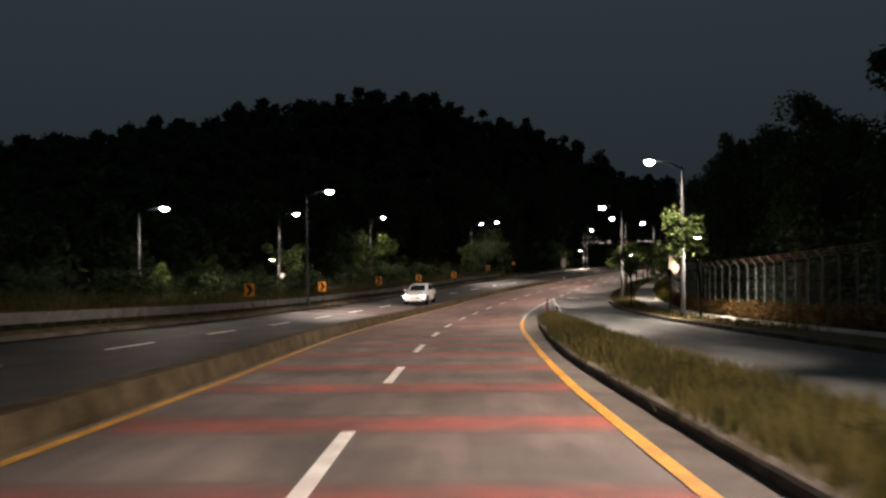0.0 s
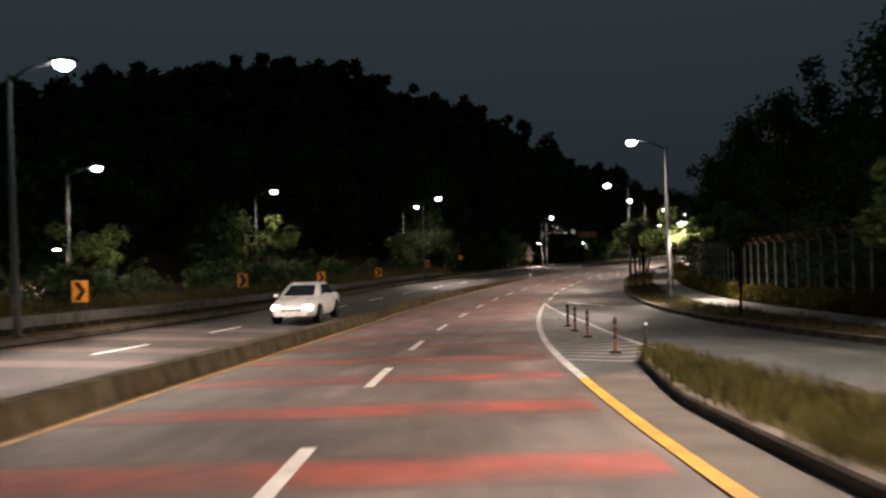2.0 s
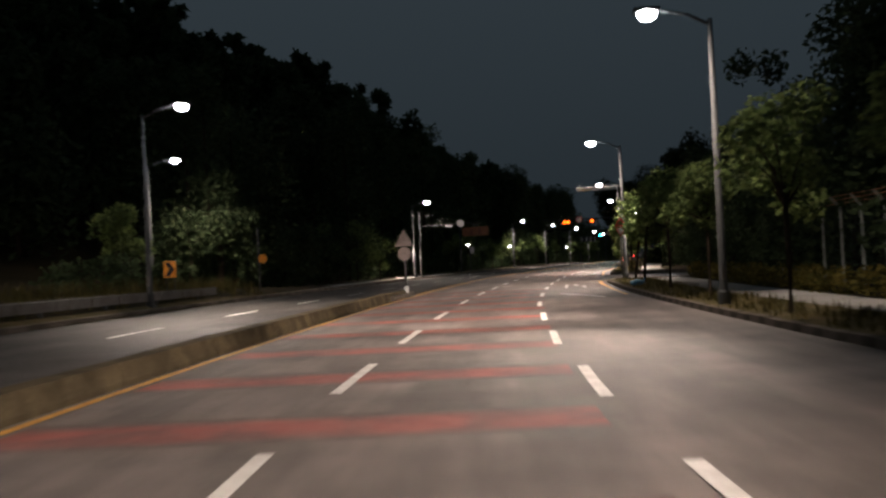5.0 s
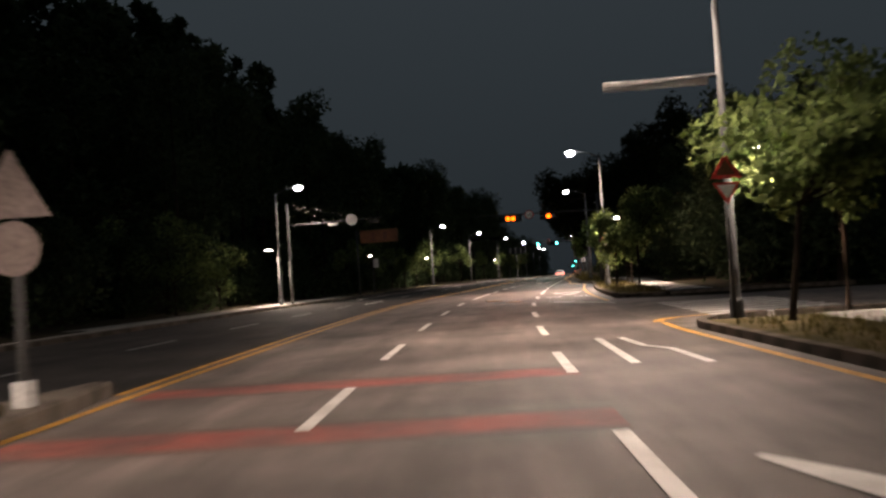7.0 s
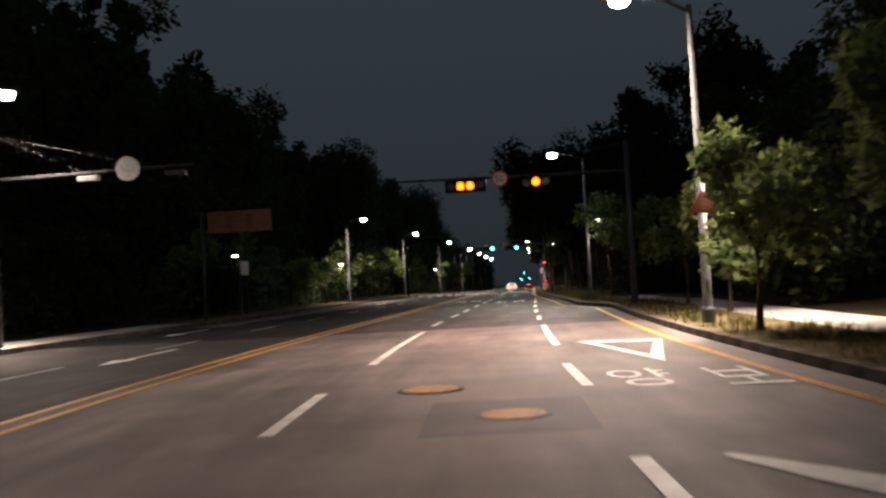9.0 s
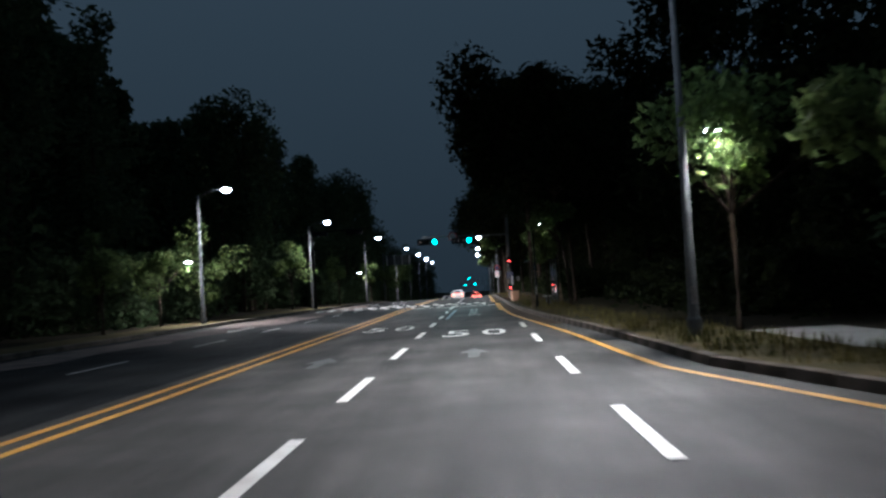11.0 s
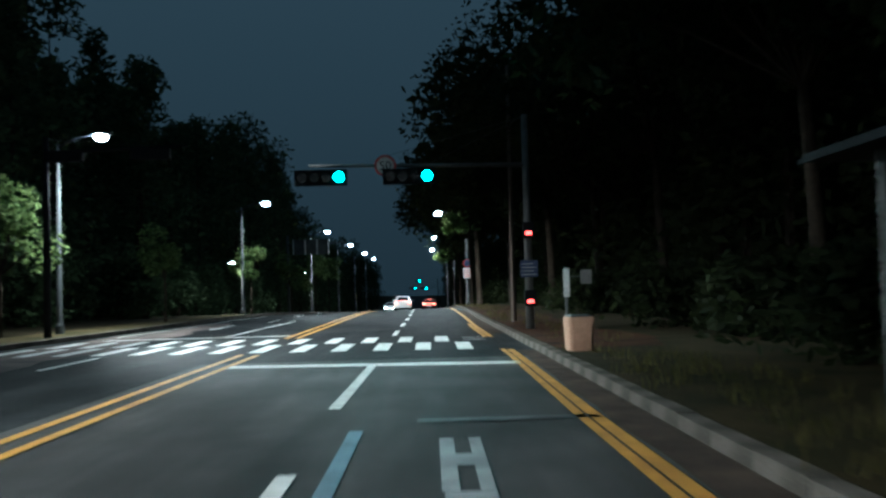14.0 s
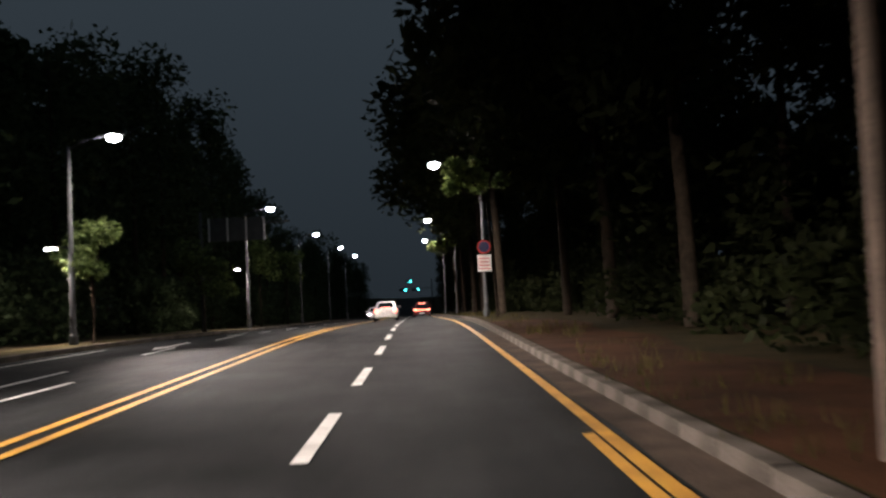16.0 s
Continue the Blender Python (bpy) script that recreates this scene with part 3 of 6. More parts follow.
# ---------------------------------------------------------------- low median barrier
left_edge = lambda s: np.interp(s, [-60, 12, 17, 26, 40, 60, 66, 71, 78, 90, 120], [-2.66, -2.7, -2.84, -3.1, -3.18, -3.1, -3.12, -3.3, -3.12, -3.1, -3.05])
barrier = tagged(new("median_barrier"), "low weathered concrete median barrier in cast segments", "barrier", kind="structure")
for i in range(44):
    s = -54 + i * 4.0
    if s > 116.5:
        break
    b = bmesh.new()
    prof = [(-0.26, -0.1), (0.26, -0.1), (0.25, 0.08), (0.20, 0.22), (0.17, 0.34), (-0.17, 0.34), (-0.20, 0.22), (-0.25, 0.08)]
    ends = []
    for e in (s + 0.012, s + 3.988):
        ring = []
        for dx, dz in prof:
            x, y = plan(e, float(left_edge(e)) - 0.45 + dx)
            ring.append(b.verts.new((float(x), float(y), float(surface(e, -3.4)) + dz + random.uniform(-0.006, 0.006))))
        ends.append(ring)
    for k in range(8):
        b.faces.new((ends[0][k], ends[0][(k + 1) % 8], ends[1][(k + 1) % 8], ends[1][k]))
    b.faces.new(ends[0][::-1]), b.faces.new(ends[1])
    part("barrier_segment", b, BARRIER, barrier)

# raised nose of the median with a kerb
bar_thing("median_nose", [(114.1, 121.2)], lambda s: float(np.interp(s, [114, 118, 120.4, 121.2], [-4.3, -4.2, -3.95, -3.75])), lambda s: float(np.interp(s, [114, 118, 120.4, 121.2], [-3.1, -3.15, -3.3, -3.5])),
          -0.1, 0.2, CONCRETE, "raised concrete nose at the end of the median", "traffic island", 0.04)

# guard rail of the opposite lanes
rail = thing("guard_rail", Matrix.Identity(4), "galvanised steel guard rail on short posts along the grass bank", "guard rail")
bm = bmesh.new()
bar_along(bm, -20, 116, lambda s: float(left_kerb(s)) - 0.46, lambda s: float(left_kerb(s)) - 0.40, 0.42, 0.74, 2.0, None, 0.02)
part("rail", bm, WORN_STEEL, rail, "long corrugated steel beam")
post = bmesh.new()
box(post, -0.06, 0.06, -0.05, 0.05, -0.2, 0.72, 0.01)
post = mesh_of(post, "post", STEEL)
for i in range(34):
    ob = new("post", post)
    ob.parent = rail
    ob.matrix_basis = place(-18 + 4.0 * i, float(left_kerb(-18 + 4.0 * i)) - 0.53)

# ---------------------------------------------------------------- road markings
W2 = 0.075


def line(o, w=W2):
    f = o if callable(o) else (lambda s: o)
    return (lambda s: float(f(s)) - w), (lambda s: float(f(s)) + w)


def marking(name, mat, runs, label, up=0.012):
    bm = bmesh.new()
    for s0, s1, o, w in runs:
        a, b = line(o, w)
        ribbon(bm, s0, s1, a, b, up, 1.0)
    return tagged(part(name, bm, mat), label, "road marking", kind="structure")


marking("yellow_edge_line", YELLOW_PAINT, [(-60, 121, left_edge, 0.07)], "faded yellow line beside the median barrier")
marking("yellow_centre_line", YELLOW_PAINT, [
    (121, 228.6, lambda s: np.interp(s, [121, 150, 180, 224], [-3.05, -3.1, -2.65, -2.75]), 0.07),
    (121, 228.9, lambda s: np.interp(s, [121, 150, 180, 224], [-3.35, -3.5, -3.05, -3.15]), 0.07),
    (235.3, 420, lambda s: np.interp(s, [236, 250, 280, 420], [-2.85, -2.8, -2.45, -2.45]), 0.07),
    (235.3, 420, lambda s: np.interp(s, [236, 250, 280, 420], [-3.2, -3.15, -2.8, -2.8]), 0.07)], "double yellow centre line")
marking("yellow_ramp_line", YELLOW_PAINT, [(-60, 43.3, lambda s: np.interp(s, [-60, 10, 21, 35, 45], [2.8, 2.82, 3.0, 3.15, 3.2]), 0.075)], "yellow line beside the concrete gutter")
edge_right = lambda s: np.interp(s, [143, 150, 176, 181, 184, 189, 192, 196.7, 201, 205, 208, 212, 218, 227, 240, 270, 420], [5.9, 5.8, 5.75, 4.6, 4.4, 4.2, 4.03, 3.68, 3.35, 3.1, 2.98, 2.9, 2.85, 2.86, 2.66, 2.7, 2.7])
marking("yellow_kerb_line", YELLOW_PAINT, [
    (112, 129, lambda s: right_kerb(s) - 0.35, 0.07), (143, 228.3, edge_right, 0.07), (233.4, 420, edge_right, 0.07),
    (213, 228.5, lambda s: edge_right(s) - 0.155, 0.055), (233.4, 242.4, lambda s: edge_right(s) - 0.155, 0.055)],
    "yellow no-stopping line along the kerb")
strip("gutter_dirt", GUTTER_DIRT, [(196, 228, lambda s: float(edge_right(s)) + 0.12 + 0.03 * math.sin(s * 1.7), lambda s: float(right_kerb(s)) + 0.01), (235, 262, lambda s: float(edge_right(s)) + 0.14 + 0.03 * math.sin(s * 1.3), lambda s: float(right_kerb(s)) + 0.01)],
      "brown dirt and fallen leaves along the kerb", "dirt", up=0.007)
bm = bmesh.new()
arc = [(129.3 + 1.7 * math.sin(a), 5.55 + 1.9 * (1 - math.cos(a))) for a in np.linspace(0, 1.9, 14)]
for (s0, o0), (s1, o1) in zip(arc, arc[1:]):
    d = Vector((s1 - s0, o1 - o0)).normalized() * 0.12
    bm.faces.new([bm.verts.new(at(s, o, 0.014)) for s, o in ((s0 + d.y, o0 - d.x), (s0 - d.y, o0 + d.x), (s1 - d.y, o1 + d.x), (s1 + d.y, o1 - d.x))])
tagged(part("yellow_corner_line", bm, YELLOW_PAINT), "yellow line curving round the street corner", "road marking", kind="structure")

# lane dashes, each a piece of its own
lane_dashes = tagged(new("lane_dashes"), "broken white lane line between the two lanes", "road marking", kind="structure")
tops = [-17.95, -10.0, -2.05, 5.9, 14.1, 21.7, 29.7, 37.65, 46.0, 53.6, 61.5, 69.5, 77.5, 84.9, 91.6, 98.2, 105.2, 112.9, 120.3, 127.2, 134.6, 142.4, 150.2, 170.0, 176.2, 181.9, 188.3, 195.0, 201.4, 208.4, 215.3, 238.3, 244.6, 250.5, 256.6, 262.5, 268.5] + [274.6 + 6.2 * k for k in range(16)]
dash_o = lambda s: float(np.interp(s, [160, 176, 188, 195, 201, 208, 215, 238, 244, 250, 257], [0.0, 0.14, 0.13, 0.1, 0.06, 0.04, 0.0, 0.02, 0.05, 0.1, 0.14]))
for top in tops:
    b = bmesh.new()
    ribbon(b, top - (3.2 if top < 160 else 2.95), top, lambda s: dash_o(s) - 0.075, lambda s: dash_o(s) + 0.075, 0.012, 1.2)
    part("dash", b, WHITE_PAINT, lane_dashes)
turn_dashes = tagged(new("turn_lane_dashes"), "broken white line beside the right-hand lane", "road marking", kind="structure")
for top in [84.0, 90.3, 96.6, 102.8, 109.1, 116.2, 123.5, 130.4, 137.5, 145.2, 152.7, 164.5, 171.0, 177.4, 183.9, 191.3, 198.1]:
    b = bmesh.new()
    o = float(np.interp(top, [80, 84, 97, 109, 123, 130, 137.5, 145, 152.7, 164, 184, 198], [3.3, 3.3, 2.95, 2.8, 2.86, 2.92, 3.04, 3.15, 3.35, 3.5, 3.25, 3.12]))
    ribbon(b, top - (7.8 if top == 164.5 else 3.0), top, o - 0.075, o + 0.075, 0.013, 1.2)
    part("dash", b, WHITE_PAINT, turn_dashes)
far_dashes = tagged(new("opposite_lane_dashes"), "broken white lane line of the opposite lanes", "road marking", kind="structure")
for k in range(44):
    s = -30 + 8 * k
    if 226 < s < 250:
        continue
    b = bmesh.new()
    o = float(np.interp(s, [100, 130, 240, 300], [-7.3, -6.9, -6.4, -5.4]))
    ribbon(b, s, s + 3.2, o - 0.07, o + 0.07, 0.013, 1.2)
    part("dash", b, FADED_PAINT if 120 < s < 215 else WHITE_PAINT, far_dashes)

# hatched gore
GORE_PAINT = paint_material("worn_gore_paint", (0.52, 0.51, 0.49), (0.30, 0.295, 0.28))
HATCH_PAINT = paint_material("worn_hatch_paint", (0.36, 0.35, 0.335), (0.2, 0.195, 0.185))
gore = tagged(new("hatched_gore"), "white hatched gore between the road and the merging ramp", "road marking", kind="structure")
gl = lambda s: np.interp(s, [44, 51, 59, 70, 77.3], [3.2, 3.17, 3.2, 3.22, 3.24])
gr = lambda s: np.interp(s, [46.5, 48.4, 53.4, 57.3, 60.5, 64, 66.7, 68.2, 71, 73.7, 77.3], [5.45, 5.3, 5.1, 4.95, 4.8, 4.5, 4.2, 4.06, 3.82, 3.5, 3.28])
for n, (o, s0, w) in {"edge_line": (gl, 43.3, 0.078), "outer_line": (gr, 46.2, 0.065)}.items():
    b = bmesh.new()
    ribbon(b, s0, 77.4, *line(o, w), 0.012, 1.0)
    part(n, b, GORE_PAINT, gore)
for k in range(34):
    s = 46.65 + 0.9 * k
    lo, hi = float(gl(s)) + 0.05, float(gr(s - 0.35)) - 0.05
    if hi - lo < 0.12:
        break
    mid = lo + (hi - lo) * 0.5
    b = bmesh.new()
    for o0, s0, o1, s1 in ((lo, s, mid, s - 0.75 * (mid - lo)), (mid, s - 0.75 * (mid - lo), hi, s - 0.75 * (mid - lo) + 0.42 * (hi - mid))):
        quad(b, [(s0, o0), (s1, o1), (s1 + 0.25, o1), (s0 + 0.25, o0)])
    part("hatch_stripe", b, HATCH_PAINT, gore)

# red surfacing bands
red_bands = tagged(new("red_surfacing"), "worn red anti-skid bands across both lanes", "road marking", kind="structure")
for s in [51.5 + 3.85 * k for k in range(19)] + [51.5 - 3.75 * k for k in range(1, 24)]:
    b = bmesh.new()
    fade = 1.0 if s < 112 else 0.9
    lay = b.loops.layers.uv.new("across")
    rows = []
    for q in np.linspace(s - 0.75 * fade, s + 0.75 * fade, 4):
        lo = float(left_edge(q)) + 0.15
        rows.append([(b.verts.new(at(float(q), lo + (2.95 - lo) * k / 6, 0.005)), (k / 6, (q - s) / (0.75 * fade))) for k in range(7)])
    for p, r in zip(rows, rows[1:]):
        for k in range(6):
            corners = (p[k], p[k + 1], r[k + 1], r[k])
            f = b.faces.new([c[0] for c in corners])
            for lp, c in zip(f.loops, corners):
                lp[lay].uv = c[1]
    part("red_band", b, RED_BAND, red_bands)
    if 44 < s < 61:
        b = bmesh.new()
        lay = b.loops.layers.uv.new("across")
        rows = [[(b.verts.new(at(float(q), -10.2 + 6.2 * k / 6, 0.005)), (k / 6, (q - s) / 0.75)) for k in range(7)] for q in np.linspace(s - 0.75, s + 0.75, 4)]
        for p, r in zip(rows, rows[1:]):
            for k in range(6):
                corners = (p[k], p[k + 1], r[k + 1], r[k])
                f = b.faces.new([c[0] for c in corners])
                for lp, c in zip(f.loops, corners):
                    lp[lay].uv = c[1]
        part("red_band", b, FAINT_BAND, red_bands)

# stop line, zebra crossing
bm = bmesh.new()
quad(bm, [(225.27, -2.75), (224.58, 2.72), (225.18, 2.72), (225.87, -2.75)])
tagged(part("stop_line", bm, WHITE_PAINT), "white stop line before the crossing", "road marking", kind="structure")
marking("stop_line_left", WHITE_PAINT, [(236.75, 237.2, -6.2, 2.9)], "white stop line of the opposite lanes")
marking("solid_lane_line", WHITE_PAINT, [(219.1, 225.0, lambda s: np.interp(s, [219, 225], [-0.04, 0.03]), 0.075), (154.2, 164.0, 0.15, 0.075), (237.3, 250.5, lambda s: np.interp(s, [237, 250], [-5.4, -5.1]), 0.06), (239.0, 262.0, lambda s: left_kerb(s) + 0.9, 0.05)], "solid white lane line")
marking("old_line", BLUE_PAINT, [(204.6, 217.4, 0.36, 0.07)], "half-erased pale blue line", up=0.009)
marking("faint_cross_line", WORN_PAINT, [(217.85, 218.1, 1.93, 0.97)], "faint worn line across the lane")
crossing = tagged(new("zebra_crossing"), "white zebra crossing in two offset rows of blocks", "road marking", kind="structure")
for s0, s1, first, pitch in ((229.03, 231.68, 1.71, 0.968), (232.05, 234.45, 1.21, 0.975)):
    for k in range(13 if first > 1.5 else 12):
        o = first - pitch * k
        b = bmesh.new()
        quad(b, [(s0 - 0.14 * o, o), (s0 - 0.14 * (o + 0.36), o + 0.36), (s1 - 0.16 * (o + 0.36), o + 0.36), (s1 - 0.16 * o, o)])
        part("block", b, WHITE_PAINT, crossing)
small = tagged(new("kerbside_marks"), "short white bars beside the crossing", "road marking", kind="structure")
for s0, s1 in ((232.2, 232.45), (233.2, 233.45)):
    b = bmesh.new()
    ribbon(b, s0, s1, 1.95, 2.55, 0.013, 0.2)
    part("bar", b, FADED_PAINT, small)
side_crossing = tagged(new("side_crossing"), "white zebra crossing over the side street", "road marking", kind="structure")
for k in range(8):
    b = bmesh.new()
    quad(b, [(130.6 + 1.05 * k, 7.0), (131.1 + 1.05 * k, 7.0), (131.1 + 1.05 * k, 10.4), (130.6 + 1.05 * k, 10.4)][::-1], 0.022)
    part("block", b, WHITE_PAINT, side_crossing)


def text_mesh(body, name):
    cu = bpy.data.curves.new(name, "FONT")
    cu.body = body
    cu.align_x, cu.align_y = "CENTER", "CENTER"
    ob = bpy.data.objects.new(name, cu)
    scene.collection.objects.link(ob)
    bpy.context.view_layer.update()
    me = bpy.data.meshes.new_from_object(ob.evaluated_get(bpy.context.evaluated_depsgraph_get()))
    bpy.data.objects.remove(ob)
    return me


def flat_text(name, body, s, o, width, length, mat, label):
    """Painted characters, width x length metres on the road."""
    me = text_mesh(body, name)
    co = np.array([v.co[:2] for v in me.vertices])
    lo, hi = co.min(0), co.max(0)
    for v in me.vertices:
        u = (v.co.x - (lo[0] + hi[0]) / 2) / (hi[0] - lo[0]) * width
        w = (v.co.y - (lo[1] + hi[1]) / 2) / (hi[1] - lo[1]) * length
        v.co = at(s + w, o + u, 0.013)
    me.materials.append(mat)
    tagged(new(name, me), label, "road marking", kind="structure")


flat_text("painted_limit", "5", 193.5, 1.13, 0.72, 2.9, WHITE_PAINT, "painted white figure 5 of a speed limit")
flat_text("painted_limit", "0", 193.4, 2.18, 0.66, 2.7, WHITE_PAINT, "painted white figure 0 of a speed limit")
flat_text("painted_limit", "5", 198.3, -1.75, 0.66, 2.7, WHITE_PAINT, "painted white figure 5 of a speed limit")
flat_text("painted_limit", "0", 198.3, -0.78, 0.6, 2.6, WHITE_PAINT, "painted white figure 0 of a speed limit")
flat_text("painted_yield_word", "양", 150.4, 4.12, 0.78, 2.0, WHITE_PAINT, "painted white first syllable of the yield word")
flat_text("painted_yield_word", "보", 150.1, 5.3, 0.74, 2.0, WHITE_PAINT, "painted white second syllable of the yield word")
bm = bmesh.new()
tri_out, tri_in = [(157.3, 3.95), (157.0, 5.6), (152.3, 4.8)], [(156.75, 4.22), (156.55, 5.36), (153.6, 4.8)]
for k in range(3):
    bm.faces.new([bm.verts.new(at(*p, 0.013)) for p in (tri_out[k], tri_out[(k + 1) % 3], tri_in[(k + 1) % 3], tri_in[k])])
tagged(part("yield_triangle", bm, WHITE_PAINT), "painted white yield triangle on the road", "road marking", kind="structure")


def swoosh(s, o, steep=1.0):
    """A slanting merge arrow on the road; steep: how fast it moves sideways."""
    bm = bmesh.new()
    pts = [(s - a, o + b * steep, w) for a, b, w in ((0, 0, 0.04), (0.8, 0.35, 0.13), (1.6, 0.7, 0.16), (1.7, 0.75, 0.07), (4.2, 1.75, 0.06))]
    for (s0, o0, w0), (s1, o1, w1) in zip(pts, pts[1:]):
        bm.faces.new([bm.verts.new(at(a, b, 0.013)) for a, b in ((s0 - w0, o0 - w0), (s0 + w0, o0 + w0), (s1 + w1, o1 + w1), (s1 - w1, o1 - w1))])
    tagged(part("merge_arrow", bm, WHITE_PAINT), "slanting white merge arrow painted on the lane", "road marking", kind="structure")


for s, o, k in ((77.6, 4.35, 1.0), (114.95, 3.58, 0.88), (145.15, 3.78, 1.25)):
    swoosh(s, o, k)
bm = bmesh.new()
ribbon(bm, 121.2, 125.8, 3.72, 3.86, 0.013)
for (s0, o0), (s1, o1) in (((125.6, 4.2), (123.8, 4.32)), ((123.8, 4.32), (123.0, 4.62)), ((123.0, 4.62), (120.8, 4.72))):
    bm.faces.new([bm.verts.new(at(a, b, 0.013)) for a, b in ((s0, o0 - 0.07), (s0, o0 + 0.07), (s1, o1 + 0.07), (s1, o1 - 0.07))])
tagged(part("lane_arrow", bm, WHITE_PAINT), "white lane arrow outlines on the turning lane", "road marking", kind="structure")
bm = bmesh.new()
for s0, s1, o0, o1 in ((214.6, 216.8, 1.18, 1.31), (214.6, 216.8, 1.45, 1.56), (215.5, 216.0, 1.31, 1.45), (214.2, 214.58, 1.2, 1.56), (212.65, 213.9, 1.44, 1.54), (211.6, 212.6, 1.2, 1.5),
                       (210.85, 211.2, 1.19, 1.29), (210.45, 211.2, 1.32, 1.47), (210.0, 210.4, 1.24, 1.36), (209.9, 210.4, 1.45, 1.6), (208.8, 209.8, 1.18, 1.3), (208.8, 209.2, 1.31, 1.63),
                       (207.5, 208.4, 1.18, 1.32), (208.0, 208.4, 1.33, 1.57), (207.5, 208.2, 1.58, 1.73)):
    ribbon(bm, s0, s1, o0, o1, 0.012, 1.0)
tagged(part("painted_word", bm, FADED_PAINT), "worn white painted lane word as plain bars", "road marking", kind="structure")
bm = bmesh.new()
for k, (s, o) in enumerate([(158.5, -6.0), (244.5, -7.3), (262.0, -6.6), (170.5, -9.5), (205, -8.4), (272, -6.5), (284, -5.8)]):
    ribbon(bm, s, s + 3.0, o - 0.07, o + 0.07, 0.014)
    quad(bm, [(s - 1.4, o), (s, o + 0.3), (s, o - 0.3)], 0.014)
tagged(part("opposite_arrows", bm, WHITE_PAINT), "white lane arrows on the opposite lanes", "road marking", kind="structure")

bm = bmesh.new()
for s, o in ((185.4, -1.3), (186.0, 1.7)):
    quad(bm, [(s + 1.2, o), (s, o + 0.35), (s - 0.1, o + 0.15), (s - 1.2, o + 0.12), (s - 1.2, o - 0.08), (s, o - 0.1), (s, o - 0.3)][::-1], 0.011)
tagged(part("worn_arrow", bm, WORN_PAINT), "half-erased white arrows on the lanes", "road marking", kind="structure")

# patch and manhole covers
bm = bmesh.new()
quad(bm, [(146.5, 1.45), (146.5, 3.1), (148.8, 3.15), (148.8, 1.5)], 0.006)
tagged(part("asphalt_patch", bm, ASPHALT_NEW), "square dark asphalt patch round a manhole", "road patch", kind="structure")
for s, o, r, mt in ((147.65, 2.35, 0.33, IRON), (150.1, 1.4, 0.36, IRON), (55.0, 1.35, 0.13, DARK_STEEL)):
    cover = thing("manhole_cover", place(s, o), "rusty round cast-iron manhole cover in the asphalt", "manhole cover", "manhole covers in the lane")
    b = bmesh.new()
    disc(b, (0, 0, 0.004), r, 0.03, "z")
    part("lid", b, mt, cover)
    b = bmesh.new()
    disc(b, (0, 0, -0.002), r + 0.07, 0.03, "z")
    part("ring", b, ASPHALT_NEW, cover)


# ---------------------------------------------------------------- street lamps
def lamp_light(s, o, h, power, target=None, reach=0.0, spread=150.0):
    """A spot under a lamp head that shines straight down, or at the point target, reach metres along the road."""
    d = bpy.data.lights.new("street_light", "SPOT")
    d.energy, d.color, d.spot_size, d.spot_blend, d.shadow_soft_size = power, LAMP_WARM if s < 180 else LAMP_PALE, radians(spread), 1.0, 0.3
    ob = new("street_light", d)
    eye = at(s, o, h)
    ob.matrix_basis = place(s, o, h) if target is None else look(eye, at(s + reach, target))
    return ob


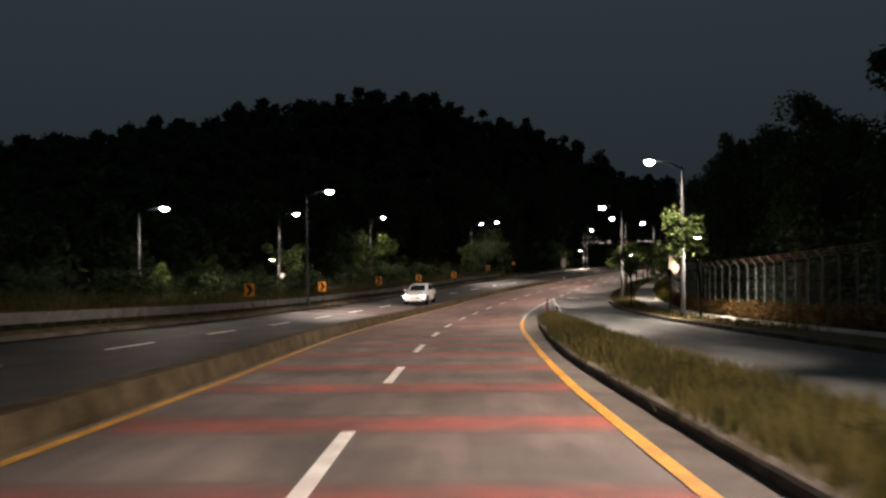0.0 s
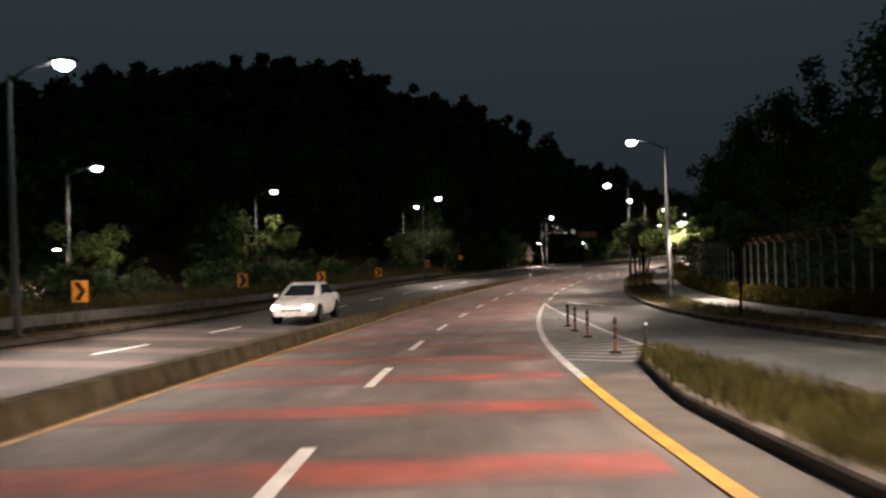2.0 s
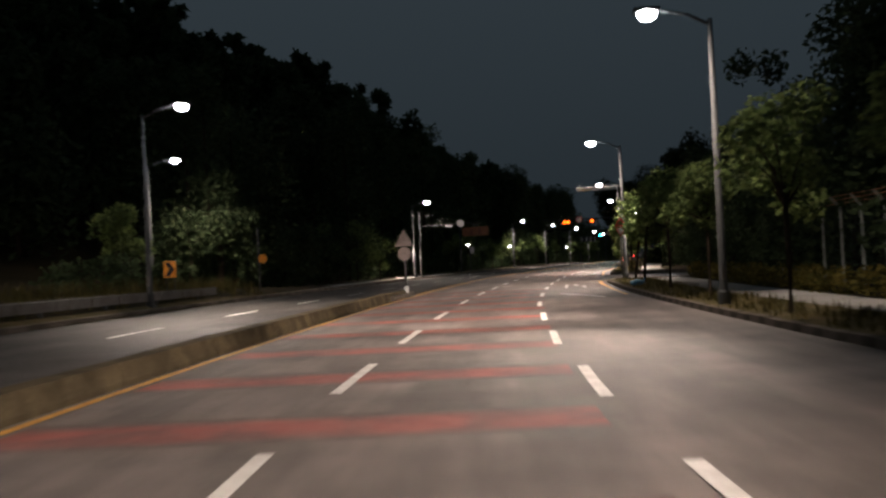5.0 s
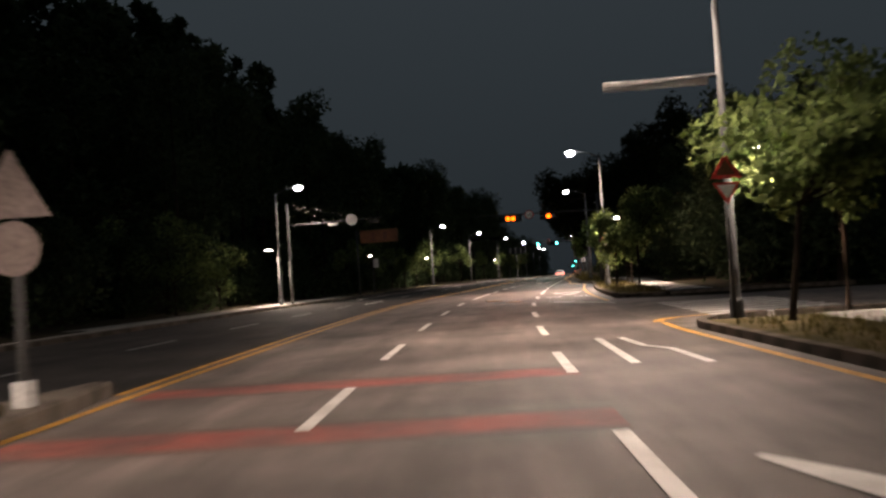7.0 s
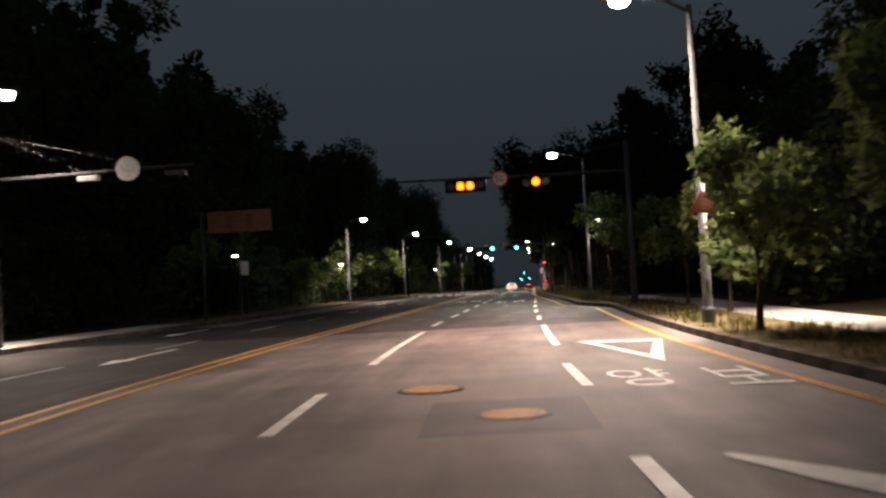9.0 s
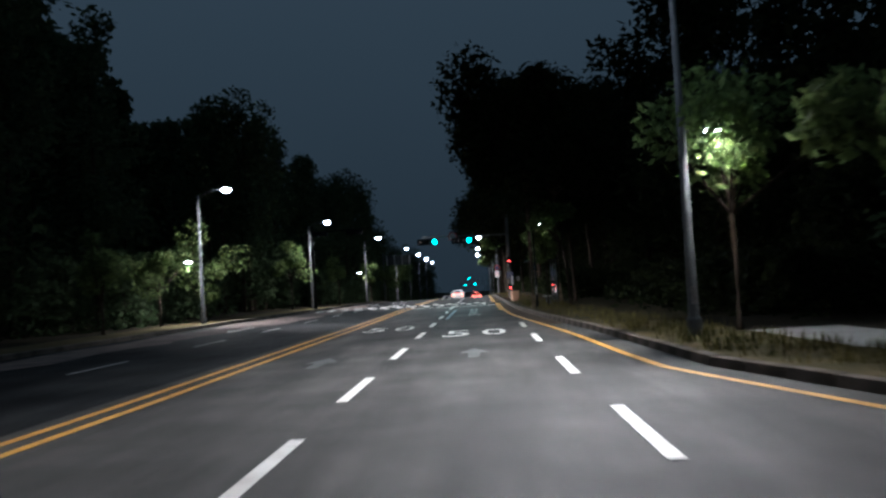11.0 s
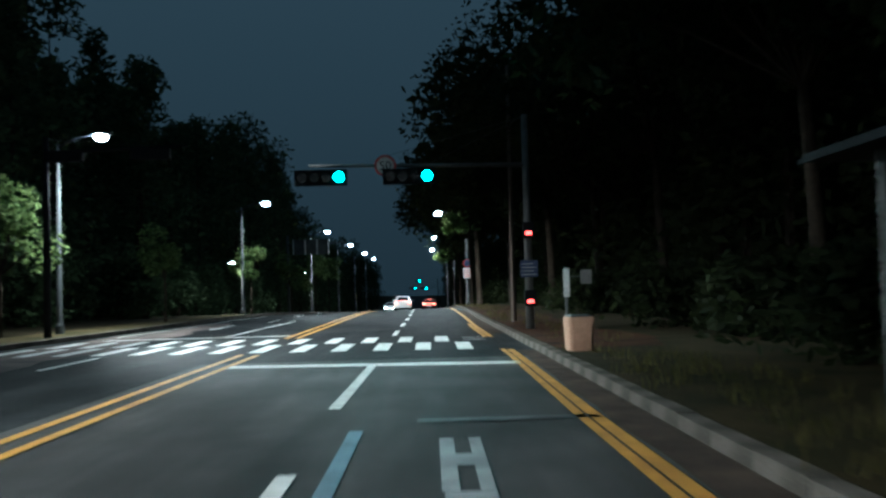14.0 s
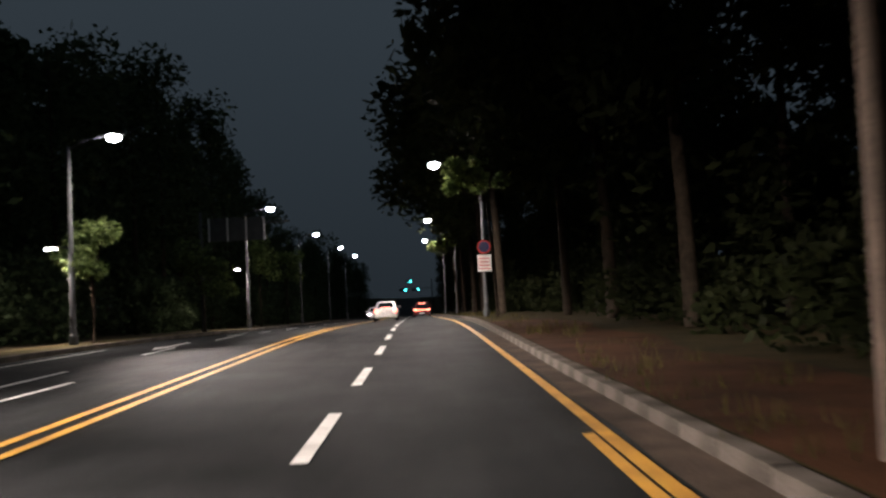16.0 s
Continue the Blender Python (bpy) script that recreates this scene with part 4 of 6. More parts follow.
def street_lamp(s, o, side, height=7.3, reach=1.55, path_lamp=0.0, lit=True, power=1.0, ground=None, label="", target=0.0, spread=104.0, steel=STEEL, spill=0.0, slim=1.0, throw=9.5):
    """side: +1 when the arm reaches to the right of the pole, -1 to the left."""
    height += float(dip(plan(s, o)[1]))
    path_lamp += float(dip(plan(s, o)[1])) if path_lamp else 0.0
    lamp = thing("street_lamp", place(s, o, 0, 0, ground), label or "tall grey steel street lamp with one lit arm", "street lamp", "street lamps along the road")
    b = bmesh.new()
    tube(b, [(0, 0, -0.1), (0, 0, 0.02), (0, 0, height)], [0.115 * slim, 0.11 * slim, 0.06 * slim], 12)
    part("pole", b, steel, lamp, smooth=True)
    b = bmesh.new()
    box(b, -0.18 * slim, 0.18 * slim, -0.18 * slim, 0.18 * slim, -0.05, 0.03, 0.01)
    tube(b, [(0, 0, 0.03), (0, 0, 0.45), (0, 0, 0.5)], [0.15 * slim, 0.15 * slim, 0.12 * slim], 12)
    part("base", b, steel, lamp)
    b = bmesh.new()
    tube(b, [(0, 0, height - 0.15), (side * reach * 0.35, 0, height + 0.14), (side * (reach - 0.3), 0, height + 0.28)], [0.045, 0.04, 0.035], 8)
    part("arm", b, steel, lamp, smooth=True)
    head = bmesh.new()
    box(head, side * reach - 0.34, side * reach + 0.34, -0.17, 0.17, height + 0.27, height + 0.38, 0.04)
    head = part("head", head, DARK_STEEL, lamp)
    # Lens swollen beyond the flat head to give the lamp's round glare.
    b = bmesh.new()
    bmesh.ops.create_uvsphere(b, u_segments=16, v_segments=8, radius=1.0, matrix=Matrix.Translation((side * reach, 0, height + 0.22)) @ Matrix.Diagonal((0.25, 0.2, 0.17, 1)))
    part("lens", b, LENS if lit else SIGNAL_DARK, head, "glowing white lens")
    if path_lamp:
        b = bmesh.new()
        tube(b, [(0, 0, path_lamp + 0.02), (-side * 0.45, 0, path_lamp + 0.1)], [0.03, 0.025], 8)
        part("bracket", b, STEEL, lamp)
        small_head = bmesh.new()
        box(small_head, -side * 0.65 - 0.22, -side * 0.65 + 0.22, -0.1, 0.1, path_lamp + 0.05, path_lamp + 0.13, 0.03)
        small_head = part("path_head", small_head, DARK_STEEL, lamp)
        b = bmesh.new()
        box(b, -side * 0.65 - 0.18, -side * 0.65 + 0.18, -0.08, 0.08, path_lamp + 0.0, path_lamp + 0.055, 0.02)
        part("path_lens", b, LENS_WARM, small_head)
        if lit:
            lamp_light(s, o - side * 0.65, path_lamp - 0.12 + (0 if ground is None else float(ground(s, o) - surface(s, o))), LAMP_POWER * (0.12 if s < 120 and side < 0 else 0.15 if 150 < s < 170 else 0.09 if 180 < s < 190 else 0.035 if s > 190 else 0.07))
    b = bmesh.new()
    box(b, -0.05 * slim, 0.05 * slim, -0.125 * slim, -0.09 * slim, 0.75, 1.1, 0.004)
    part("access_plate", b, WORN_STEEL, lamp)
    if lit:
        extra = 0 if ground is None else float(ground(s, o) - surface(s, o + side * reach))
        if spill:
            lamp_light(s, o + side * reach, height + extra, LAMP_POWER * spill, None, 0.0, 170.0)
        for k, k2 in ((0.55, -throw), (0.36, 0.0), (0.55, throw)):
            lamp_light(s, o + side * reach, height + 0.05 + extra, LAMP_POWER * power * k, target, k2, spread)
    return lamp


# First two are out of view, set by the row's spacing.
RIGHT_LAMPS = [(-18, 11.2, 0, 1.4), (10, 11.0, 0, 1.45), (41.2, 10.8, 3.9, 1.15), (72.9, 9.1, 3.7, 1.0), (101.0, 7.4, 0, 0.76), (128.0, 6.95, 3.6, 0.41), (159.4, 7.05, 3.8, 0.4), (185.6, 6.05, 4.1, 0.8)]
# Beams aimed onto the lanes stand in for car headlights.
for s, o, p, w in RIGHT_LAMPS:
    street_lamp(s, o, -1, 7.35, 1.55, p, power=w, target=float(np.interp(s, [20, 60, 95, 170, 190], [2.2, 1.2, 0.3, 0.5, 0.8])), spread=float(np.interp(s, [40, 100, 160, 185], [64, 58, 58, 74])), spill=0.12 if 120 < s < 140 else 0.2 if 140 < s < 170 else 0.17 if 30 < s < 60 else 0.08 if 60 < s < 120 else 0.0)
POLE_CONCRETE = material("stained_pole_concrete", (0.12, 0.088, 0.068), 0.9, second=(0.07, 0.053, 0.042), scale=2.0, fine=40, bump=0.2)
pole_root = thing("utility_pole", place(239.9, 4.0, 0.1), "tall slim tapered brown concrete pole beside the kerb", "pole")
b = bmesh.new()
tube(b, [(0, 0, -0.2), (0, 0, 0.02), (0, 0, 4.5), (0, 0, 9.0)], [0.095, 0.09, 0.075, 0.055], 12)
part("shaft", b, POLE_CONCRETE, pole_root, smooth=True)
for z in (5.9, 6.6):
    b = bmesh.new()
    tube(b, [(0, 0, z), (0, 0, z + 0.06)], [0.085, 0.085], 12)
    part("band", b, DARK_STEEL, pole_root)
street_lamp(273.8, 4.05, -1, 6.5, 2.0, 0, power=0.2, spill=0.05)
street_lamp(304.7, 4.2, -1, 6.4, 2.0, 0, power=0.2, spill=0.05)
street_lamp(335, 4.3, -1, 6.4, 2.0, 0, power=0.2, spill=0.05)
# First lamp is unseen and added; the second also covers oncoming headlights' light.
for s, o, w in ((-2, -10.9, 0.02), (53.0, -10.8, 0.75), (109.2, -11.2, 0.6)):
    street_lamp(s, o, 1, 6.95, 1.5, 0, ground=terrain, power=w, target=-6.5, spread=66.0, throw=5.5)
for s, o, h, p in ((48.9, -19.9, 5.1, 0), (72.5, -20.2, 6.1, 2.3), (97.5, -21.6, 6.2, 0), (124.5, -18.5, 6.9, 0)):
    street_lamp(s, o, 1, h, 1.6, p, ground=terrain, power=0.2, target=-16.0, spread=90.0, spill=0.04)
# Past s 200 the beams reach the near lanes, in place of headlights.
for s, o, h, p in ((162.6, -12.5, 7.0, 3.5), (213.9, -12.5, 6.75, 3.3), (240.0, -11.7, 6.75, 0), (264.4, -10.2, 6.6, 3.2), (289.3, -9.0, 6.35, 3.0), (314, -8.9, 6.3, 0), (340, -8.9, 6.3, 0), (366, -8.9, 6.3, 0)):
    street_lamp(s, o, 1, h, 1.5, p, power=0.1 if s < 200 else 0.9 if s < 230 else 1.9 if s < 280 else 0.7, target=-8.0 if s < 200 else -0.3, spread=80.0 if s < 200 else 52.0, spill=0.13 if 200 < s < 230 else 0.035 if s < 200 else 0.13 if 230 < s < 250 else 0.05 if s < 290 else 0.0)
path_lamp = thing("path_lamp", place(187.2, -12.8), "short grey path lamp with a small lit head", "path lamp")
b = bmesh.new()
tube(b, [(0, 0, 0), (0, 0, 3.5)], [0.06, 0.045], 10)
part("pole", b, STEEL, path_lamp)
b = bmesh.new()
box(b, -0.42, 0.06, -0.1, 0.1, 3.45, 3.53, 0.02)
part("head", b, DARK_STEEL, path_lamp)
b = bmesh.new()
box(b, -0.38, -0.05, -0.08, 0.08, 3.39, 3.452, 0.02)
part("lens", b, LENS_WARM, path_lamp)
b = bmesh.new()
box(b, 0.06, 0.5, -0.01, 0.01, 2.35, 3.1)
part("banner", b, SIGN_WHITE, path_lamp, "small pale cloth banner")


# ---------------------------------------------------------------- signals, signs and gantries
def sign_pole(name, s, o, height, label, category, radius=0.045, ground=None, turn=0.0, steel=None):
    root = thing(name, place(s, o, 0, turn, ground), label, category)
    b = bmesh.new()
    tube(b, [(0, 0, -0.1), (0, 0, height)], [radius, radius * 0.9], 10)
    part("pole", b, steel or STEEL, root, smooth=True)
    return root


def round_sign(root, x, z, r, face=SIGN_WHITE, ring=None, figures="", y=-0.06, name="sign_plate"):
    b = bmesh.new()
    disc(b, (x, y, z), r, 0.012)
    plate_ob = part(name, b, ring or face, root)
    if ring:
        b = bmesh.new()
        disc(b, (x, y - 0.009, z), r * 0.8, 0.006)
        part("sign_face", b, face, plate_ob)
    if figures:
        me = text_mesh(figures, "figures")
        co = np.array([v.co[:2] for v in me.vertices])
        lo, hi = co.min(0), co.max(0)
        for v in me.vertices:
            v.co = ((v.co.x - (lo[0] + hi[0]) / 2) / (hi[0] - lo[0]) * r * 1.05 + x, y - 0.018, (v.co.y - (lo[1] + hi[1]) / 2) / (hi[1] - lo[1]) * r * 0.8 + z)
        me.materials.append(SIGN_BLACK)
        ob = new("figures", me)
        ob.parent = plate_ob
    return plate_ob


def signal_head(root, x, z, lit, lamp_mat, count=4, size=0.29, glow=0.0):
    """A horizontal signal head; lit: the indices of the lamps that glow."""
    w = count * (size + 0.06) / 2
    b = bmesh.new()
    box(b, x - w - 0.05, x + w + 0.05, -0.14, 0.1, z - size / 2 - 0.08, z + size / 2 + 0.08, 0.03)
    head = part("signal_head", b, HOUSING, root)
    for k in range(count):
        cx = x - w + (k + 0.5) * (size + 0.06)
        b = bmesh.new()
        disc(b, (cx, -0.15, z), size / 2, 0.03)
        part("signal_lens", b, lamp_mat if k in lit else SIGNAL_DARK, head)
        b = bmesh.new()
        tube(b, [(cx + size * 0.54 * math.cos(a), -0.25, z + size * 0.54 * math.sin(a)) for a in np.linspace(-0.3, math.pi + 0.3, 12)], [0.018] * 12, 5)
        part("visor", b, HOUSING, head)
        if k in lit and glow:
            d = bpy.data.lights.new("signal_light", "SPOT")
            d.energy, d.color, d.spot_size, d.spot_blend, d.shadow_soft_size = glow, lamp_mat.node_tree.nodes["Principled BSDF"].inputs["Emission Color"].default_value[:3], radians(130), 1.0, 0.12
            m0 = root.matrix_basis
            new("signal_light", d).matrix_basis = look(m0 @ Vector((cx, -0.3, z)), m0 @ Vector((cx, -14.0, 0.0)))


def mast(s, o, reach, height, arm, label, steel=None):
    """A signal mast whose arm reaches to the left (negative) or the right."""
    root = thing("signal_mast", place(s, o), label, "traffic signal")
    b = bmesh.new()
    tube(b, [(0, 0, -0.1), (0, 0, height)], [0.12, 0.09], 12)
    part("pole", b, steel or STEEL, root, smooth=True)
    b = bmesh.new()
    tube(b, [(0, 0, arm), (reach, 0, arm + 0.12)], [0.07, 0.04], 10)
    part("arm", b, steel or STEEL, root, smooth=True)
    for k in (0.45, 0.8):
        b = bmesh.new()
        tube(b, [(0, 0, height - 0.05), (reach * k, 0, arm + 0.1)], [0.005, 0.005], 5)
        part("stay_wire", b, WORN_STEEL, root)
    return root


m = mast(234.3, 3.95, -6.2, 6.3, 4.85, "traffic signal mast with two green lights and a round limit sign", WORN_STEEL)
signal_head(m, -5.87, 4.62, (3,), GREEN_LIT, glow=60.0)
signal_head(m, -3.35, 4.6, (3,), GREEN_LIT, glow=60.0)
round_sign(m, -4.02, 4.92, 0.31, SIGN_WHITE, SIGN_RED, "50")
b = bmesh.new()
box(b, -0.25, 0.25, -0.16, -0.13, 1.62, 2.1, 0.01)
notice = part("notice_board", b, SIGN_BLUE, m, "pale blue notice board")
for k in range(4):
    b = bmesh.new()
    box(b, -0.2, 0.2 - 0.08 * (k % 2), -0.168, -0.161, 1.69 + 0.1 * k, 1.71 + 0.1 * k)
    part("bar", b, SIGN_BACK, notice)
for z, name in ((2.87, "top_lamp"), (0.94, "walk_lamp")):
    b = bmesh.new()
    box(b, -0.16, 0.16, -0.3, -0.12, z - 0.14, z + 0.32, 0.02)
    hood = part(name, b, HOUSING, m)
    b = bmesh.new()
    box(b, -0.085, 0.085, -0.315, -0.29, z - 0.045, z + 0.045, 0.01)
    part("red_lens", b, RED_LIT, hood)

# Steel darkened so the unlit pole and arm hardly show.
m = mast(173.0, 7.0, -8.6, 6.3, 5.15, "dark traffic signal mast with flashing amber lights", DARK_STEEL)
signal_head(m, -6.05, 4.95, (1, 2), AMBER_LIT, 4, 0.3, 120.0)
signal_head(m, -3.4, 4.95, (1,), AMBER_LIT, 3, 0.3, 120.0)
round_sign(m, -4.75, 5.15, 0.31, SIGN_WHITE, SIGN_RED, "50")

m = mast(420, 4.4, -6.5, 7.2, 5.3, "far traffic signal mast with green lights")
signal_head(m, -5.9, 5.1, (3,), GREEN_LIT)
signal_head(m, -3.3, 5.1, (3,), GREEN_LIT)
signal_head(m, -4.6, 6.8, (2,), GREEN_LIT, 3)

m = mast(163.8, -12.2, 6.0, 6.4, 5.0, "grey steel gantry arm with the back of a round sign")
round_sign(m, 4.1, 5.1, 0.36, SIGN_BACK)
for x in (2.9, 5.5):
    b = bmesh.new()
    box(b, x - 0.3, x + 0.3, -0.12, 0.12, 4.82, 4.98, 0.03)
    part("camera_box", b, SIGN_BACK if x < 4 else DARK_STEEL, m)

# Pole darkened as well, since no light picks it out.
vms = sign_pole("message_sign", 180.6, -12.3, 5.3, "dull amber roadside message panel on a dark pole", "message sign", 0.09, steel=DARK_STEEL)
b = bmesh.new()
tube(b, [(0, 0, 5.1), (0.75, 0, 5.1)], [0.06, 0.05], 8)
part("arm", b, STEEL, vms)
b = bmesh.new()
box(b, 0.3, 3.4, -0.1, 0.1, 4.26, 5.3, 0.03)
panel = part("panel", b, AMBER_PANEL, vms)
for k in range(5):
    b = bmesh.new()
    box(b, 0.7 + 0.5 * k, 1.0 + 0.5 * k, -0.108, -0.101, 4.45, 5.1)
    part("bar", b, BOLLARD if k % 2 else AMBER_PANEL, panel)

# Arm and boxes blackened to read as silhouettes under the lamp.
for s, o, xs in ((237.2, -10.95, (0.55, 3.3)),):
    m = mast(s, o, 4.5, 6.5, 6.0, "dark signal arm over the opposite lanes seen from behind", HOUSING)
    for x in xs:
        b = bmesh.new()
        box(b, x - 0.62, x + 0.62, -0.12, 0.14, 5.7, 6.05, 0.04)
        part("signal_back", b, HOUSING, m)
m = mast(281.5, -9.9, 4.6, 6.3, 5.55, "overhead sign on an arm seen from behind")
b = bmesh.new()
box(b, 0.4, 3.3, -0.06, 0.04, 4.75, 5.95, 0.02)
board = part("sign_back", b, DARK_STEEL, m)
for x in (0.4, 1.35, 2.3, 3.22):
    b = bmesh.new()
    box(b, x, x + 0.08, -0.12, -0.062, 4.75, 5.95)
    part("stiffener", b, SIGN_BACK, board)

ts = sign_pole("median_sign", 118.6, -3.4, 3.0, "grey triangular and round sign plates on a median pole", "road sign", 0.06)
b = bmesh.new()
plate(b, [(-0.45, 2.32), (0.45, 2.32), (0.0, 3.1)], -0.08, -0.065)
part("triangle_plate", b, SIGN_DULL, ts)
round_sign(ts, 0, 1.98, 0.31, SIGN_DULL, None, "", -0.075)
b = bmesh.new()
box(b, -0.1, 0.1, -0.1, 0.1, 0.0, 0.5, 0.02)
part("foot", b, SIGN_BACK, ts)

yield_root = sign_pole("yield_sign", 127.4, 6.75, 3.6, "red warning triangle above a white yield triangle on a pole", "road sign")
for name, outline, inner, edge, face in (("warning_plate", ((-0.31, 2.95), (0.31, 2.95), (0.0, 3.47)), ((-0.2, 3.02), (0.2, 3.02), (0.0, 3.34)), SIGN_RED, AMBER_PANEL), ("yield_plate", ((-0.27, 2.87), (0.27, 2.87), (0.0, 2.42)), ((-0.19, 2.82), (0.19, 2.82), (0.0, 2.53)), SIGN_RED, SIGN_WHITE)):
    b = bmesh.new()
    plate(b, outline, -0.09, -0.075)
    tri = part(name, b, edge, yield_root)
    b = bmesh.new()
    plate(b, inner, -0.098, -0.091)
    part("sign_face", b, face, tri)
name_arm = thing("street_sign", place(128.0, 6.95), "long narrow grey street name board on a pole arm", "road sign")
b = bmesh.new()
tube(b, [(0, 0, 5.2), (-2.4, 0, 5.08)], [0.04, 0.035], 8)
part("arm", b, STEEL, name_arm)
b = bmesh.new()
box(b, -2.45, -0.25, -0.03, 0.03, 5.0, 5.2, 0.01)
part("board", b, SIGN_BACK, name_arm)

np_sign = thing("no_parking_sign", place(273.8, 4.05, 0.15), "round blue and red no-parking sign over a white plate", "road sign")
round_sign(np_sign, 0, 3.02, 0.3, SIGN_BLUE, SIGN_RED, "", -0.09)
b = bmesh.new()
box(b, -0.3, 0.3, -0.1, -0.085, 1.95, 2.68, 0.005)
low = part("plate", b, SIGN_WHITE, np_sign)
for k in range(4):
    b = bmesh.new()
    box(b, -0.22, 0.22, -0.108, -0.101, 2.05 + 0.15 * k, 2.09 + 0.15 * k)
    part("bar", b, SIGN_RED, low)

# orange chevron boards on the bend
for s, o, h in ((42.7, -10.9, 1.05), (56.9, -11.0, 1.0), (72.4, -11.2, 1.0), (84.4, -11.0, 0.95), (96.4, -11.1, 0.9), (113.0, -12.1, 0.9)):
    ch = thing("chevron_sign", place(s, o, 0, 0, terrain), "orange chevron board with a black arrow on two posts", "road sign", "chevron boards on the bend")
    for x in (-0.18, 0.18):
        b = bmesh.new()
        tube(b, [(x, 0.03, -0.2), (x, 0.03, h + 0.28)], [0.025, 0.025], 8)
        part("post", b, STEEL, ch)
    b = bmesh.new()
    box(b, -0.26, 0.26, -0.012, 0.004, h - 0.33, h + 0.33, 0.004)
    face = part("board", b, CHEVRON_ORANGE, ch)
    b = bmesh.new()
    plate(b, [(-0.2, h + 0.28), (0.0, h + 0.28), (0.2, h), (0.0, h - 0.28), (-0.2, h - 0.28), (0.0, h)], -0.02, -0.013)
    part("arrow", b, SIGN_BLACK, face)
mk = sign_pole("marker_post", 122.8, -11.8, 3.6, "slim grey post with a small orange sign", "road sign", 0.05)
round_sign(mk, 0.22, 2.0, 0.24, CHEVRON_ORANGE)

# flexible bollards in the gore
for s, o in ((58.6, 4.1), (56.1, 4.18), (53.2, 4.3), (47.9, 4.35)):
    bo = thing("bollard", place(s, o), "dark flexible lane bollard with reflective bands", "bollard", "bollards on the gore")
    b = bmesh.new()
    tube(b, [(0, 0, 0), (0, 0, 0.04), (0, 0, 0.06)], [0.12, 0.12, 0.06], 14)
    part("base", b, RUBBER, bo)
    b = bmesh.new()
    tube(b, [(0, 0, 0.05), (0, 0, 0.7), (0, 0, 0.74)], [0.042, 0.038, 0.02], 12)
    part("shaft", b, BOLLARD, bo)
    for z in (0.3, 0.45, 0.6):
        b = bmesh.new()
        tube(b, [(0, 0, z), (0, 0, z + 0.07)], [0.046, 0.045], 12)
        part("band", b, SIGN_BLACK, bo)
beacon = sign_pole("beacon_post", 47.9, 4.95, 0.55, "short dark post with a small pale beacon", "beacon", 0.04, steel=RUBBER)
b = bmesh.new()
bmesh.ops.create_icosphere(b, subdivisions=2, radius=0.035, matrix=Matrix.Translation((0, 0, 0.58)))
part("beacon_lens", b, SIGN_BACK, beacon)


# ---------------------------------------------------------------- fence behind the sidewalk
fence = thing("fence", Matrix.Identity(4), "tall mesh fence with bent pale steel posts and barbed wire", "fence")
post = bmesh.new()
tube(post, [(0, 0, -0.3), (0, 0, 2.45), (0, 0, 2.5), (-0.3, 0, 2.85)], [0.05, 0.05, 0.05, 0.042], 8)
post = mesh_of(post, "post", POST_GREY)
fo = lambda s: float(np.interp(s, [0, 44, 52, 70, 80, 93, 110], [14.9, 14.5, 13.9, 13.6, 13.4, 12.9, 12.2]))
for i in range(51):
    s = 24.0 + 1.7 * i
    ob = new("post", post)
    ob.parent = fence
    ob.matrix_basis = place(s, fo(s), 0, 0, terrain)
    if i == 50:
        break
    b = bmesh.new()
    z = float(terrain(s, fo(s))), float(terrain(s + 1.7, fo(s + 1.7)))
    (x0, y0), (x1, y1) = plan(s, fo(s)), plan(s + 1.7, fo(s + 1.7))
    for k in range(12):
        h0, h1 = 0.15 + 0.2 * k, 0.165 + 0.2 * k
        b.faces.new([b.verts.new(v) for v in ((x0, y0, z[0] + h0), (x1, y1, z[1] + h0), (x1, y1, z[1] + h1), (x0, y0, z[0] + h1))])
    for k in range(1, 12):
        f = k / 12
        px, py, pz = x0 + (x1 - x0) * f, y0 + (y1 - y0) * f, z[0] + (z[1] - z[0]) * f
        dx, dy = (x1 - x0) * 0.005, (y1 - y0) * 0.005
        b.faces.new([b.verts.new(v) for v in ((px - dx, py - dy, pz + 0.1), (px + dx, py + dy, pz + 0.1), (px + dx, py + dy, pz + 2.45), (px - dx, py - dy, pz + 2.45))])
    part("mesh_panel", b, MESH_GREEN, fence)
for lean, up in ((0.1, 2.62), (0.19, 2.73), (0.28, 2.84)):
    b = bmesh.new()
    tube(b, [at(float(s), fo(float(s)) - lean, up, terrain) for s in np.linspace(24, 109, 51)], [0.012] * 51, 5)
    part("barbed_wire", b, AMBER_PANEL, fence, "rusty barbed wire strand")
flag = thing("banner_sign", place(42.0, 10.5, 0, 0, terrain), "pale pink and white cloth banner on the lamp pole", "banner")
b = bmesh.new()
plate(b, [(-0.26, 2.62), (-0.02, 2.3), (0.2, 2.42), (0.24, 2.66), (-0.12, 3.08), (-0.24, 3.12)], -0.12, -0.1)
part("cloth", b, CLOTH, flag)
b = bmesh.new()
tube(b, [(-0.3, -0.1, 3.15), (0.35, -0.1, 3.12)], [0.012, 0.012], 6)
part("rod", b, STEEL, flag)

